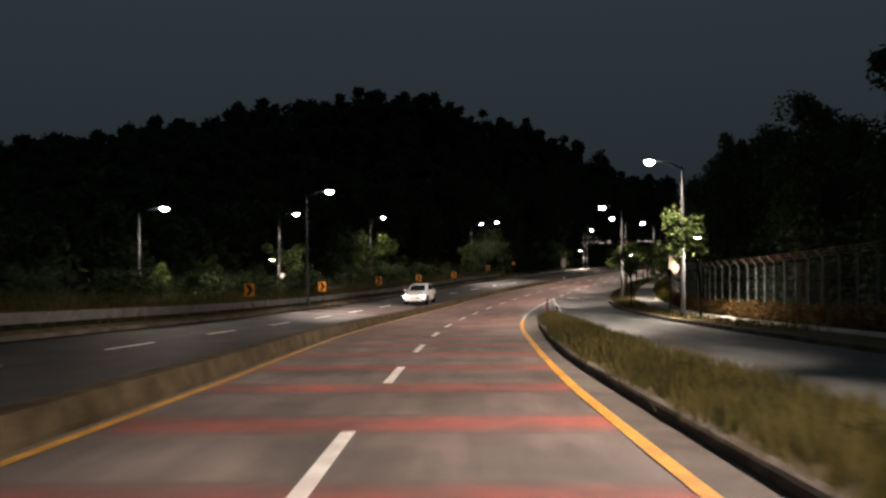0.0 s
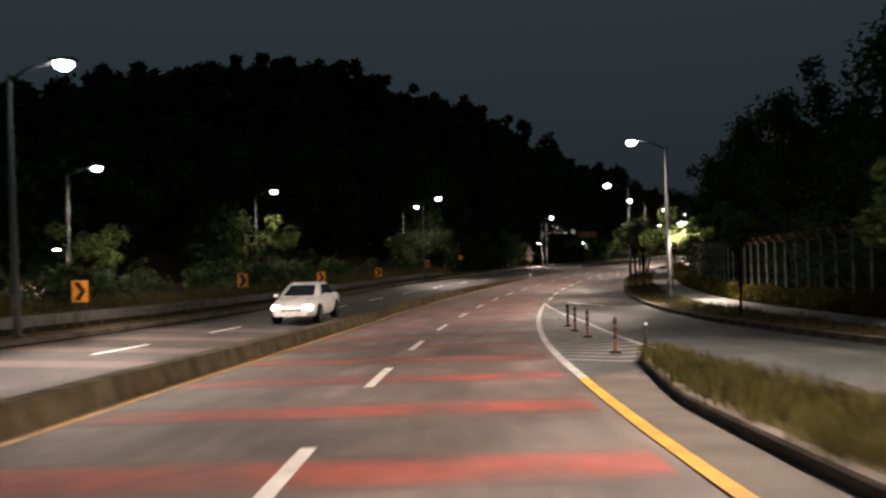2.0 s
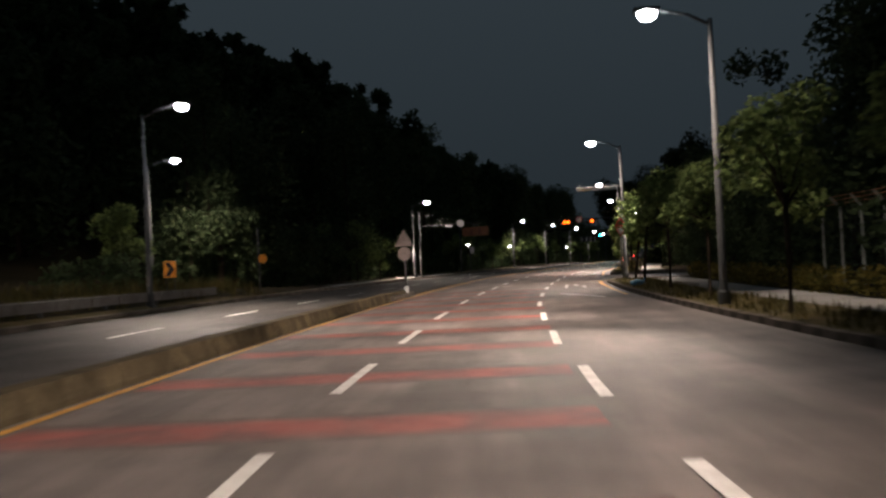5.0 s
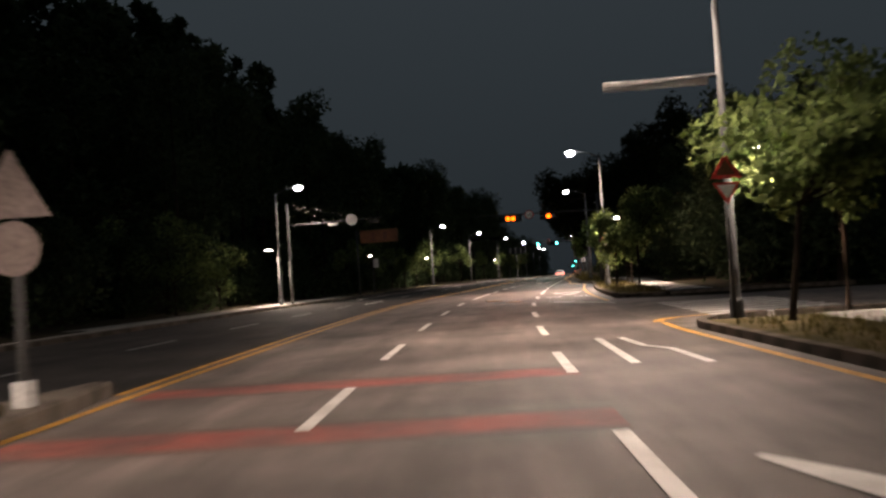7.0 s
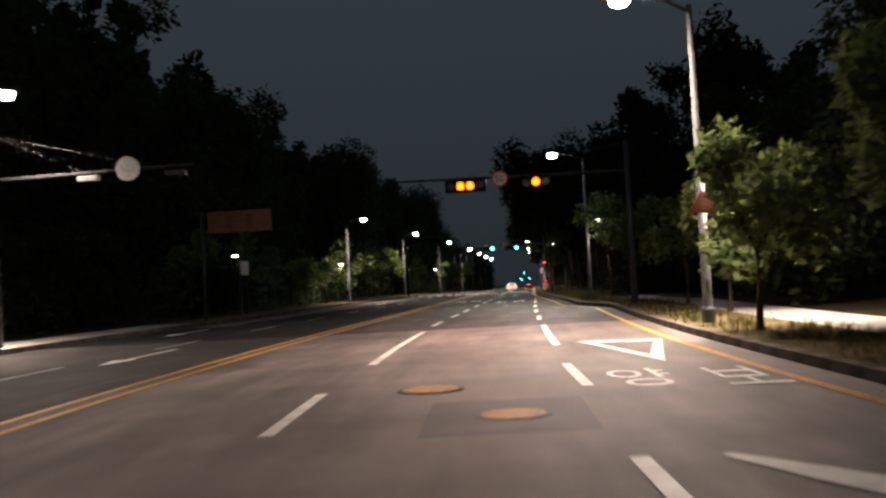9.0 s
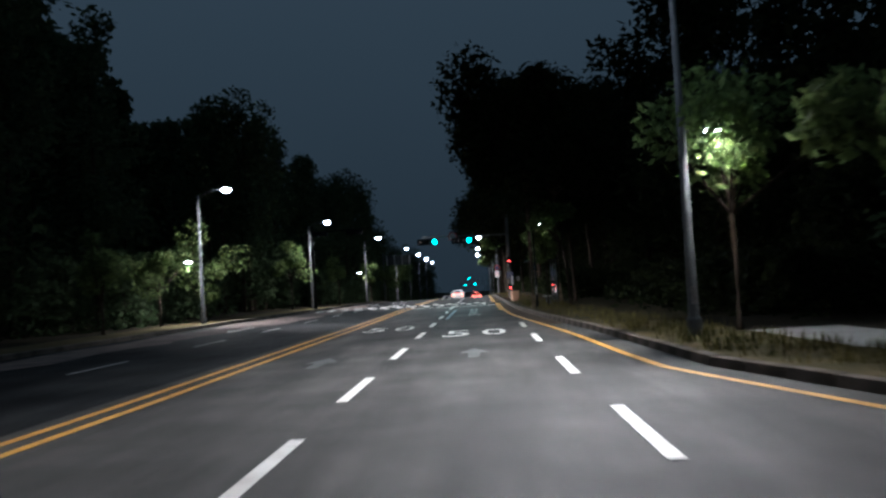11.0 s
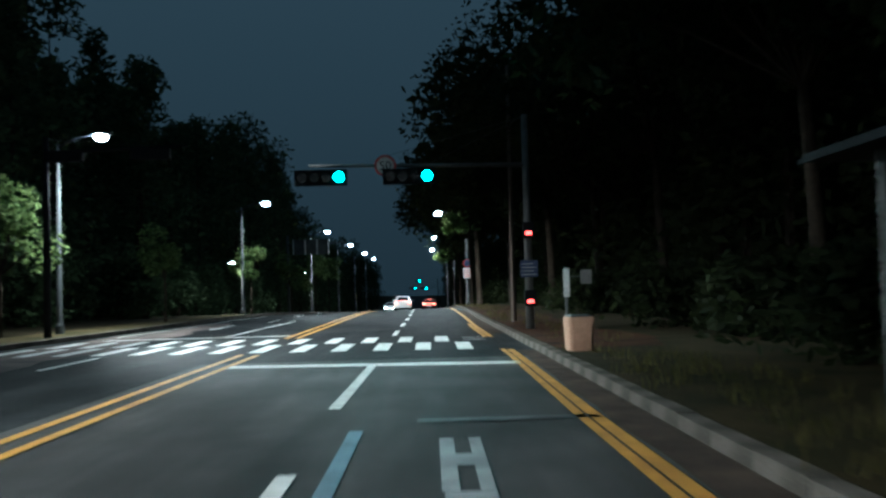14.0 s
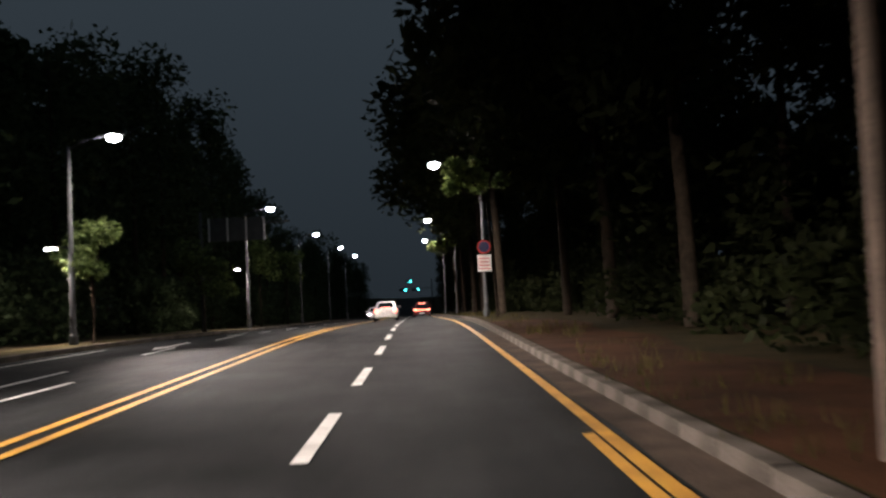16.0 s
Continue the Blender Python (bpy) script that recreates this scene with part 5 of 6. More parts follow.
# bus shelter under the trees
shelter = thing("bus_shelter", place(214.0, 4.45, 0.13), "dark open bus shelter with thin posts and glass back", "bus shelter")
for x, y in ((0.0, -2.5), (0.0, 0.8), (1.0, -2.5), (1.0, -0.8), (1.0, 0.8)):
    w = 0.045 if x == 0 and y < 0 else 0.03
    b = bmesh.new()
    box(b, x - w, x + w, y - w, y + w, 0, 2.2, 0.008)
    post_ob = part("post", b, DARK_STEEL if x else WORN_STEEL, shelter)
    b = bmesh.new()
    box(b, x - 0.08, x + 0.08, y - 0.08, y + 0.08, 0, 0.02)
    part("foot_plate", b, DARK_STEEL, post_ob)
    if w > 0.04:
        b = bmesh.new()
        box(b, x - 0.08, x + 0.08, y - 0.1, y - 0.05, 1.38, 1.64, 0.01)
        panel_ob = part("timetable_panel", b, POLE_CONCRETE, post_ob, "small brownish timetable panel")
        b = bmesh.new()
        box(b, x - 0.09, x + 0.09, y - 0.112, y - 0.048, 1.644, 1.69, 0.008)
        part("panel_cap", b, CLAY, panel_ob, "brown cap of the panel")
# Roof, edge and pane rails blackened, as the shelter stands nearly unlit.
b = bmesh.new()
box(b, -0.3, 1.15, -2.9, 1.5, 2.2, 2.27, 0.02)
roof_ob = part("roof", b, HOUSING, shelter)
b = bmesh.new()
box(b, -0.33, -0.303, -2.9, 1.5, 2.19, 2.23, 0.004)
part("fascia", b, HOUSING, roof_ob, "thin roof edge")
for y0, y1 in ((-2.45, -0.85), (-0.75, 0.75)):
    b = bmesh.new()
    box(b, 0.995, 1.005, y0, y1, 0.45, 1.95)
    pane = part("glass_pane", b, CLEAR_GLASS, shelter, "clear glass back pane")
    pane.visible_shadow = False
    for z in (0.41, 1.95):
        b = bmesh.new()
        box(b, 0.98, 1.02, y0, y1, z, z + 0.04)
        part("pane_rail", b, HOUSING, pane)
b = bmesh.new()
for x in (0.5, 0.62, 0.74):
    box(b, x, x + 0.1, -1.9, 0.6, 0.4, 0.44, 0.008)
bench_ob = part("bench_seat", b, WORN_STEEL, shelter, "slatted grey bench seat")
for y in (-1.7, -0.65, 0.4):
    b = bmesh.new()
    box(b, 0.62, 0.71, y - 0.03, y + 0.03, 0, 0.4)
    part("bench_leg", b, DARK_STEEL, bench_ob)

bag = thing("blue_bag", place(117.4, 6.85, 0.13, 25), "crumpled blue plastic bag lying on the verge", "bag")
b = bmesh.new()
bmesh.ops.create_icosphere(b, subdivisions=3, radius=1.0)
for v in b.verts:
    n = noise.noise(v.co * 2.3) * 0.3 + noise.noise(v.co * 6.0) * 0.1
    v.co = Vector((v.co.x * 0.32, v.co.y * 0.24, max(-0.04, v.co.z * 0.15 + 0.1))) * (1 + n)
part("sack", b, BAG_BLUE, bag, smooth=True)
b = bmesh.new()
tube(b, [(0.24, 0, 0.15), (0.33, 0.02, 0.22), (0.36, 0.05, 0.27)], [0.05, 0.02, 0.045], 8)
part("knot", b, BAG_BLUE, bag)
warn = thing("warning_sign", place(159.4, 7.05), "dark red triangular sign clamped to a lamp pole", "road sign")
b = bmesh.new()
plate(b, [(-0.34, 2.6), (0.34, 2.6), (0.0, 3.15)], -0.16, -0.145)
tri_plate = part("triangle_plate", b, SIGN_DULL_RED, warn)
b = bmesh.new()
plate(b, [(-0.2, 2.67), (0.2, 2.67), (0.0, 2.99)], -0.168, -0.161)
part("sign_face", b, AMBER_PANEL, tri_plate)
b = bmesh.new()
tube(b, [(0, 0, 2.78), (0, 0, 2.84)], [0.125, 0.125], 12)
part("clamp", b, DARK_STEEL, warn)
ub = thing("utility_box", place(74.6, -20.9, 0, 0, terrain), "pale grey utility box beside a path lamp", "utility box")
b = bmesh.new()
box(b, -0.24, 0.24, -0.18, 0.18, 0.0, 0.95, 0.02)
part("cabinet", b, SIGN_WHITE, ub)
b = bmesh.new()
box(b, -0.27, 0.27, -0.21, 0.21, 0.95, 1.0, 0.01)
part("cap", b, SIGN_BACK, ub)

# wrapped box beside the crossing
bx = thing("wrapped_box", place(225.45, 3.9, 0.13, 8), "terracotta-coloured wrapped bin standing on the verge", "bin")
b = bmesh.new()
rings = []
for z, w in ((0.0, 0.19), (0.05, 0.215), (0.35, 0.23), (0.62, 0.245), (0.66, 0.23)):
    rings.append([b.verts.new((x * w + 0.012 * math.sin(9 * z + 3 * x), y * w, z)) for x, y in ((-1, -0.8), (-0.8, -1), (0, -1.04), (0.8, -1), (1, -0.8), (1, 0.8), (0.8, 1), (-0.8, 1), (-1, 0.8))])
for p, q in zip(rings, rings[1:]):
    for k in range(9):
        b.faces.new((p[k], p[(k + 1) % 9], q[(k + 1) % 9], q[k]))
b.faces.new(rings[0][::-1]), b.faces.new(rings[-1])
part("body", b, CLAY, bx)
b = bmesh.new()
box(b, -0.21, 0.21, -0.21, 0.21, 0.65, 0.69, 0.02)
part("lid", b, DARK_STEEL, bx)
slip = sign_pole("strip_sign", 226.3, 3.82, 1.75, "narrow white strip sign on a thin dark post", "road sign", 0.03)
b = bmesh.new()
box(b, -0.06, 0.06, -0.06, -0.045, 1.15, 1.72, 0.005)
part("strip", b, SIGN_BACK, slip)
b = bmesh.new()
box(b, 0.28, 0.5, -0.06, -0.045, 1.4, 1.68, 0.005)
part("small_plate", b, WORN_STEEL, slip)
b = bmesh.new()
tube(b, [(0, -0.02, 1.55), (0.4, -0.02, 1.55)], [0.015, 0.015], 6)
part("bracket", b, DARK_STEEL, slip)

# ---------------------------------------------------------------- vehicles
def wheel(parent, x, y, r=0.32):
    b = bmesh.new()
    bmesh.ops.create_cone(b, cap_ends=True, segments=24, radius1=r, radius2=r, depth=0.2, matrix=Matrix.Translation((x, y, r)) @ Matrix.Rotation(radians(90), 4, "Y"))
    bmesh.ops.bevel(b, geom=[e for e in b.edges if abs(e.verts[0].co.x - e.verts[1].co.x) < 1e-4], offset=0.04, segments=2, affect="EDGES")
    tyre = part("wheel", b, RUBBER, parent)
    b = bmesh.new()
    bmesh.ops.create_cone(b, cap_ends=True, segments=20, radius1=r * 0.62, radius2=r * 0.58, depth=0.215, matrix=Matrix.Translation((x, y, r)) @ Matrix.Rotation(radians(90), 4, "Y"))
    part("rim", b, STEEL, tyre)


def car(name, m, paint, label, lit_rear=True, lit_front=False, tail="hatch", bar=False):
    """A passenger car that looks along +y, standing on z = 0."""
    root = thing(name, m, label, "car")
    # stations from tail to nose: y, sill z, belt z, half width
    st = [(-2.2, 0.44, 0.74, 0.70), (-2.16, 0.34, 0.86, 0.79), (-2.0, 0.27, 0.96, 0.85), (-1.5, 0.23, 0.985, 0.885), (-0.6, 0.21, 0.97, 0.90), (0.5, 0.21, 0.94, 0.90), (1.15, 0.22, 0.90, 0.89),
          (1.6, 0.23, 0.83, 0.87), (1.95, 0.25, 0.74, 0.81), (2.12, 0.30, 0.66, 0.73), (2.2, 0.38, 0.56, 0.62)]
    b = bmesh.new()
    rings = []
    for y, z0, z1, w in st:
        h = z1 - z0
        prof = [(w * 0.86, z0), (w * 0.96, z0 + 0.1 * h), (w, z0 + 0.38 * h), (w * 0.985, z0 + 0.62 * h), (w * 0.955, z0 + 0.86 * h), (w * 0.88, z1 - 0.012), (w * 0.6, z1 + 0.02), (0.0, z1 + 0.03)]
        prof = prof + [(-x, z) for x, z in prof[-2::-1]]
        rings.append([b.verts.new((x, y, z)) for x, z in prof])
    n = len(rings[0])
    for p, q in zip(rings, rings[1:]):
        for k in range(n):
            b.faces.new((p[k], p[(k + 1) % n], q[(k + 1) % n], q[k]))
    b.faces.new(rings[0][::-1]), b.faces.new(rings[-1])
    body = part("body", b, paint, root, smooth=True)
    # cabin: rings from the belt up to the roof
    base_back, top_back = (-2.02, -1.55) if tail == "hatch" else (-1.62, -0.95)
    levels = [(0.93, 0.80, base_back, 1.22), (1.12, 0.74, base_back + (top_back - base_back) * 0.42, 0.86), (1.32, 0.655, base_back + (top_back - base_back) * 0.85, 0.44), (1.41, 0.60, top_back + 0.06, 0.22), (1.45, 0.50, top_back + 0.3, 0.0)]
    def loop_of(z, w, y0, y1, grow=0.0):
        pts = [(-0.8, 0.0), (-1.0, 0.09), (-1.0, 0.5), (-1.0, 0.91), (-0.8, 1.0), (0.0, 1.03), (0.8, 1.0), (1.0, 0.91), (1.0, 0.5), (1.0, 0.09), (0.8, 0.0), (0.0, -0.03)]
        return [Vector((u * (w + grow), y0 - grow + (y1 - y0 + 2 * grow) * v, z)) for u, v in pts]
    b = bmesh.new()
    rings = [[b.verts.new(p) for p in loop_of(*lv)] for lv in levels]
    for p, q in zip(rings, rings[1:]):
        for k in range(12):
            b.faces.new((p[k], p[(k + 1) % 12], q[(k + 1) % 12], q[k]))
    b.faces.new(rings[-1])
    cabin = part("cabin", b, paint, root, smooth=True)
    for window, ks in (("windscreen", (4, 5)), ("rear_window", (10, 11)), ("side_window", (1, 2)), ("side_window", (7, 8))):
        b = bmesh.new()
        cols = list(ks) + [ks[-1] + 1]
        grid = []
        for (z, w, y0, y1), (z2, w2, y02, y12), f in ((levels[0], levels[1], 0.3), (levels[1], levels[2], 0.0), (levels[2], levels[3], 0.0), (levels[2], levels[3], 0.35)):
            lo, hi = loop_of(z, w, y0, y1, 0.008), loop_of(z2, w2, y02, y12, 0.008)
            row = [lo[k % 12].lerp(hi[k % 12], f) for k in cols]
            inset = 0.07
            row[0], row[-1] = row[0].lerp(row[1], inset), row[-1].lerp(row[-2], inset)
            grid.append([b.verts.new(p) for p in row])
        for p, q in zip(grid, grid[1:]):
            for k in range(len(cols) - 1):
                b.faces.new((p[k], p[k + 1], q[k + 1], q[k]))
        got = bmesh.ops.extrude_face_region(b, geom=list(b.faces))
        middle = Vector((0, (base_back + 1.2) / 2, 1.1))
        for v in got["geom"]:
            if isinstance(v, bmesh.types.BMVert):
                v.co = v.co.lerp(middle, 0.03)
        part(window, b, GLASS, cabin)
    for x in (-0.79, 0.79):
        for y in (-1.35, 1.35):
            b = bmesh.new()
            bmesh.ops.create_cone(b, cap_ends=True, segments=24, radius1=0.365, radius2=0.365, depth=0.24, matrix=Matrix.Translation((x * 0.99, y, 0.33)) @ Matrix.Rotation(radians(90), 4, "Y"))
            part("wheel_arch", b, HOUSING, body)
            wheel(root, x * 1.02, y)
        side = 1 if x > 0 else -1
        b = bmesh.new()
        box(b, side * 0.66 - 0.14, side * 0.66 + 0.14, -2.21, -2.02, 0.68, 0.86, 0.04)
        part("tail_lamp", b, TAIL_LIT if lit_rear else SIGN_RED, body)
        b = bmesh.new()
        box(b, side * 0.58 - 0.17, side * 0.58 + 0.17, 1.98, 2.155, 0.52, 0.66, 0.045)
        part("headlamp", b, HEAD_LIT if lit_front else SIGN_BACK, body)
        b = bmesh.new()
        box(b, side * 0.97 - 0.1, side * 0.97 + 0.1, 0.72, 0.86, 0.92, 1.05, 0.04)
        part("mirror", b, paint, body)
        b = bmesh.new()
        box(b, side * 0.9 - 0.012, side * 0.9 + 0.012, -0.62, -0.48, 0.78, 0.81, 0.008)
        part("door_handle", b, paint, body)
    b = bmesh.new()
    box(b, -0.74, 0.74, -2.25, -2.1, 0.32, 0.52, 0.05)
    part("rear_bumper", b, paint, body)
    b = bmesh.new()
    box(b, -0.62, 0.62, 2.08, 2.24, 0.27, 0.42, 0.05)
    part("front_bumper", b, paint, body)
    b = bmesh.new()
    box(b, -0.36, 0.36, 2.1, 2.205, 0.45, 0.54, 0.02)
    part("grille", b, HOUSING, body)
    for y in (-2.262, 2.245):
        b = bmesh.new()
        box(b, -0.26, 0.26, y, y + 0.02, 0.37, 0.48)
        part("number_plate", b, SIGN_WHITE, body)
    b = bmesh.new()
    yb, zb = (top_back + 0.1, 1.385) if tail == "hatch" else (-1.75, 0.99)
    box(b, -0.35, 0.35, yb - 0.12, yb - 0.05, zb, zb + 0.03)
    part("brake_lamp", b, TAIL_LIT if lit_rear else SIGN_RED, body)
    if bar:
        b = bmesh.new()
        box(b, -0.54, 0.54, -2.215, -2.15, 0.72, 0.8, 0.02)
        part("lamp_bar", b, TAIL_LIT, body)
    return root


car("white_car", place(302.0, -1.2), CAR_WHITE, "white saloon with lit red tail lamps on the road", tail="saloon")
car("red_car", place(328, 1.6), CAR_DARK, "dark red hatchback with a wide lit tail lamp bar", tail="hatch", bar=True)
car("far_car", place(352, -4.3, 0.0, 180), CAR_WHITE, "far white car with lit headlamps coming closer", lit_rear=False, lit_front=True, tail="saloon")
car("oncoming_car", place(64.5, -5.8, 0.1, 180), CAR_WHITE, "white saloon with lit headlamps in the opposite lanes", lit_rear=False, lit_front=True, tail="saloon")


# ---------------------------------------------------------------- trees
def tree(s, o, crown_h, crown_r, seed, leaf=0.11, count=1500, mat=LEAF, bark=SHADED_BARK, trunk_r=0.065, ground=None, squash=0.85, droop=0.0, lean=0.0, label="", up=0.0, group="street trees"):
    g = np.random.default_rng(seed)
    root = thing("tree", place(s, o, up, 0, ground or terrain), label or "young street tree with a loose green crown", "tree", group)
    lumps = 9 if crown_r < 2.5 else 18
    c = g.normal(size=(lumps, 3)) * (0.48, 0.48, 0.42)
    c = c * crown_r + (lean, 0, crown_h)
    c[:, 2] = np.maximum(c[:, 2], crown_h - crown_r * squash)
    r = crown_r * (0.34 + 0.3 * g.random(lumps))
    b = bmesh.new()
    fork = Vector((lean * 0.25, 0, max(0.9, crown_h - crown_r * 0.9)))
    tube(b, [(0, 0, -0.15), (0.01, 0.02, 0.12), (lean * 0.1 + 0.03, 0, fork.z * 0.5), fork], [trunk_r * 1.6, trunk_r * 1.1, trunk_r * 0.95, trunk_r * 0.8], 9)
    trunk = part("trunk", b, bark, root, smooth=True)
    for k in range(lumps):
        b = bmesh.new()
        mid = fork.lerp(Vector(c[k]), 0.5) + Vector(g.normal(size=3)) * 0.08 * crown_r
        tube(b, [fork - Vector((0, 0, 0.1)), mid, Vector(c[k])], [trunk_r * (0.55 if lumps < 10 else 0.3), trunk_r * (0.35 if lumps < 10 else 0.2), trunk_r * 0.1], 6)
        part("limb", b, bark, trunk)
    cloud = [leaf_cloud(c, r, count, leaf, squash, seed + 5, droop)]
    if crown_r > 2.5:
        cloud.append(leaf_cloud(c, r * 0.8, count // 3, leaf * 2.2, squash, seed + 6))
    ob = new("crown", quads_mesh("crown", np.concatenate(cloud), mat))
    ob.parent = root
    return root


TREES = [  # s, o, crown height, crown radius, seed
    (50.3, 11.3, 3.2, 1.1, 10), (59.4, 9.6, 2.7, 0.8, 2), (73.6, 9.3, 3.3, 1.0, 3), (90.5, 8.6, 3.6, 1.2, 5), (97.0, 7.9, 3.7, 1.3, 6), (105.6, 7.9, 3.4, 1.2, 7),
    (113.0, 7.7, 3.4, 1.1, 8)]
for s, o, h, r, k in TREES:
    tree(s, o, h, r, k, count=1700)
for s, o, h, r, k in ((128.2, 9.3, 4.4, 2.1, 11), (151.1, 8.0, 3.6, 1.2, 13), (164.2, 8.6, 3.1, 1.0, 15), (171.0, 8.6, 3.0, 1.0, 16), (178.3, 7.5, 3.0, 1.0, 17), (186.3, 7.1, 3.9, 1.6, 18)):
    tree(s, o, h, r, k, leaf=0.13, count=2500, droop=0.5, label="street tree with drooping feathery green leaves")
for s, o, h, r, k in ((76.0, -21.2, 2.2, 1.5, 21), (95.4, -21.2, 3.0, 1.7, 22), (103.1, -22.0, 2.6, 1.6, 23), (117.3, -16.4, 2.6, 1.4, 24), (62, -21.5, 1.6, 0.8, 25), (50.5, -19.4, 1.5, 0.7, 20)):
    tree(s, o, h, r, k, leaf=0.14, count=1500, label="young tree on the far bank with pale green leaves")
for s, o, h, r, k in ((154.5, -15.5, 3.6, 2.0, 26), (158.0, -14.5, 2.4, 1.4, 27), (183.5, -14.2, 3.4, 1.3, 38), (190.4, -13.6, 3.3, 1.4, 28), (205.0, -14.0, 2.6, 1.3, 34), (212.4, -14.2, 3.0, 1.4, 29), (217.0, -13.3, 3.1, 1.8, 35), (238.4, -13.0, 3.5, 1.5, 30), (251.0, -11.2, 3.2, 1.2, 36), (265.4, -9.9, 3.3, 1.1, 31), (279.4, -9.4, 3.3, 1.4, 32), (297, -9.6, 4.6, 1.5, 33), (310, -9.6, 5.0, 1.5, 37)):
    tree(s, o, h, r, k, leaf=0.13, count=1500)
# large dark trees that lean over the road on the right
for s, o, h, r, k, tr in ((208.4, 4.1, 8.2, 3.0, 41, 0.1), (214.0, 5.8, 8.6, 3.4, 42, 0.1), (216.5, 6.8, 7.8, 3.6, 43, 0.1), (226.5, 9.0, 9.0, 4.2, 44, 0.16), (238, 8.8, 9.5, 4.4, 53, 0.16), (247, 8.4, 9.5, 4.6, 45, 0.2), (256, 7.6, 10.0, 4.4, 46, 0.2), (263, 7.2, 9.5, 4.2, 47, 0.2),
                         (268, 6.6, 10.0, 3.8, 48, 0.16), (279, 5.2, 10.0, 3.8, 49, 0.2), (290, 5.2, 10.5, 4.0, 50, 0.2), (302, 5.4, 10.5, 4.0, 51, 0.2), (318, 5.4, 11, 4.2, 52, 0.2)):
    tree(s, o, h, r, k, leaf=0.13 if s < 262 else 0.2, count=11500 if s < 262 else 6500, mat=LEAF_SHADED, bark=BARK if s < 215 else SHADED_BARK, trunk_r=tr, squash=1.25, lean=-0.1 if s < 215 else -0.8, label="large dark roadside tree with a spreading crown", group="large roadside trees")
tree(210.35, 4.9, 3.35, 1.1, 58, leaf=0.13, count=2300, label="young tree with bright green leaves round a lamp", trunk_r=0.04)
# Unseen pole: blackened and set beside the trunk so it hardly shows.
street_lamp(208.8, 4.3, 1, 3.65, 0.5, 0, power=0.2, target=5.0, steel=HOUSING, slim=0.45, label="short blackened lamp among bright leaves")
for s, o, h, r, k, lean in ((40.0, 11.4, 4.15, 1.1, 142, -0.7), (119.6, 7.3, 3.3, 1.2, 9, 0.8), (156.3, 7.35, 2.75, 1.3, 142, 0.15), (125.5, 7.3, 3.2, 1.15, 12, 1.1)):
    tree(s, o, h, r, k, leaf=0.14, count=2300 if s > 60 else 520, droop=0.5, lean=lean, bark=SHADED_BARK, label="leaning street tree with drooping green leaves")
# lit foliage close to the lamps
for s, o, h, r, k in ((270.2, 2.6, 5.6, 1.0, 61), (303.2, 2.6, 5.4, 1.0, 62), (208.4, 4.15, 3.75, 0.95, 63)):
    tree(s, o + 1.6, h, r, k, leaf=0.12, count=1800, lean=-1.0, label="roadside tree with bright leaves close to a lamp")


# ---------------------------------------------------------------- woods
def woods(name, spots, label, mat, seed):
    """spots: rows of s, o, total height, crown radius."""
    g = np.random.default_rng(seed)
    leaves, trunks = [], bmesh.new()
    for i, (s, o, h, r) in enumerate(spots):
        base = np.array(at(float(s), float(o), 0, terrain))
        n = 10 if h < 13 else 15
        z = g.random(n) ** 0.8
        c = np.stack([g.normal(size=n) * r * 0.45 * (1.15 - 0.75 * z), g.normal(size=n) * r * 0.45 * (1.15 - 0.75 * z), h * (0.10 + 0.84 * z)], 1) + base
        rad = r * (0.42 + 0.34 * g.random(n)) * (1.2 - 0.6 * z)
        away = min(abs(o - float(left_kerb(s))), abs(o - float(right_kerb(s))))
        count = int(np.interp(away, [10, 24], [1050, 350]) * min(1.0, 0.15 + h / 6))
        leaves.append(leaf_cloud(c, rad, count, float(np.interp(away, [10, 26], [0.16 if h < 13 else 0.25, 0.5])), 1.1, seed * 1000 + i))
        if h > 2.5:
            leaves.append(leaf_cloud(c, rad * 0.7, int(np.interp(away, [10, 26], [70, 30])) * n, float(np.interp(away, [10, 26], [0.18, 0.75])), 1.1, seed * 1000 + 500 + i))
        if h > 2.5:
            tube(trunks, [tuple(base - (0, 0, 0.3)), tuple(base + (0.1, 0, h * 0.35)), tuple(base + (0, 0, h * 0.8))], [0.16, 0.12, 0.04], 6, False)
    root = thing(name, Matrix.Identity(4), label, "woods", kind="stuff")
    ob = new("crowns", quads_mesh("crowns", np.concatenate(leaves), mat))
    ob.parent = root
    if trunks.verts:
        part("trunks", trunks, SHADED_BARK, root)
    tagged(ob, kind="stuff")


def scatter(n, s0, s1, d0, d1, side, height, radius, seed, power=1.6):
    g = np.random.default_rng(seed)
    rows = []
    for _ in range(n):
        s = s0 + (s1 - s0) * g.random()
        near = d0(s) if callable(d0) else d0
        d = near + (d1 - near) * g.random() ** power
        o = float(right_kerb(s)) + d if side > 0 else float(left_kerb(s)) - d
        if side > 0 and 127 < s < 145 and d < 40:
            continue
        h = float(height(s)) * (0.9 + 0.16 * g.random()) * (0.76 if side < 0 and s > 190 and d < 24 else 1.0)
        rows.append((s, o, h, radius * (0.75 + 0.5 * g.random())))
    return rows


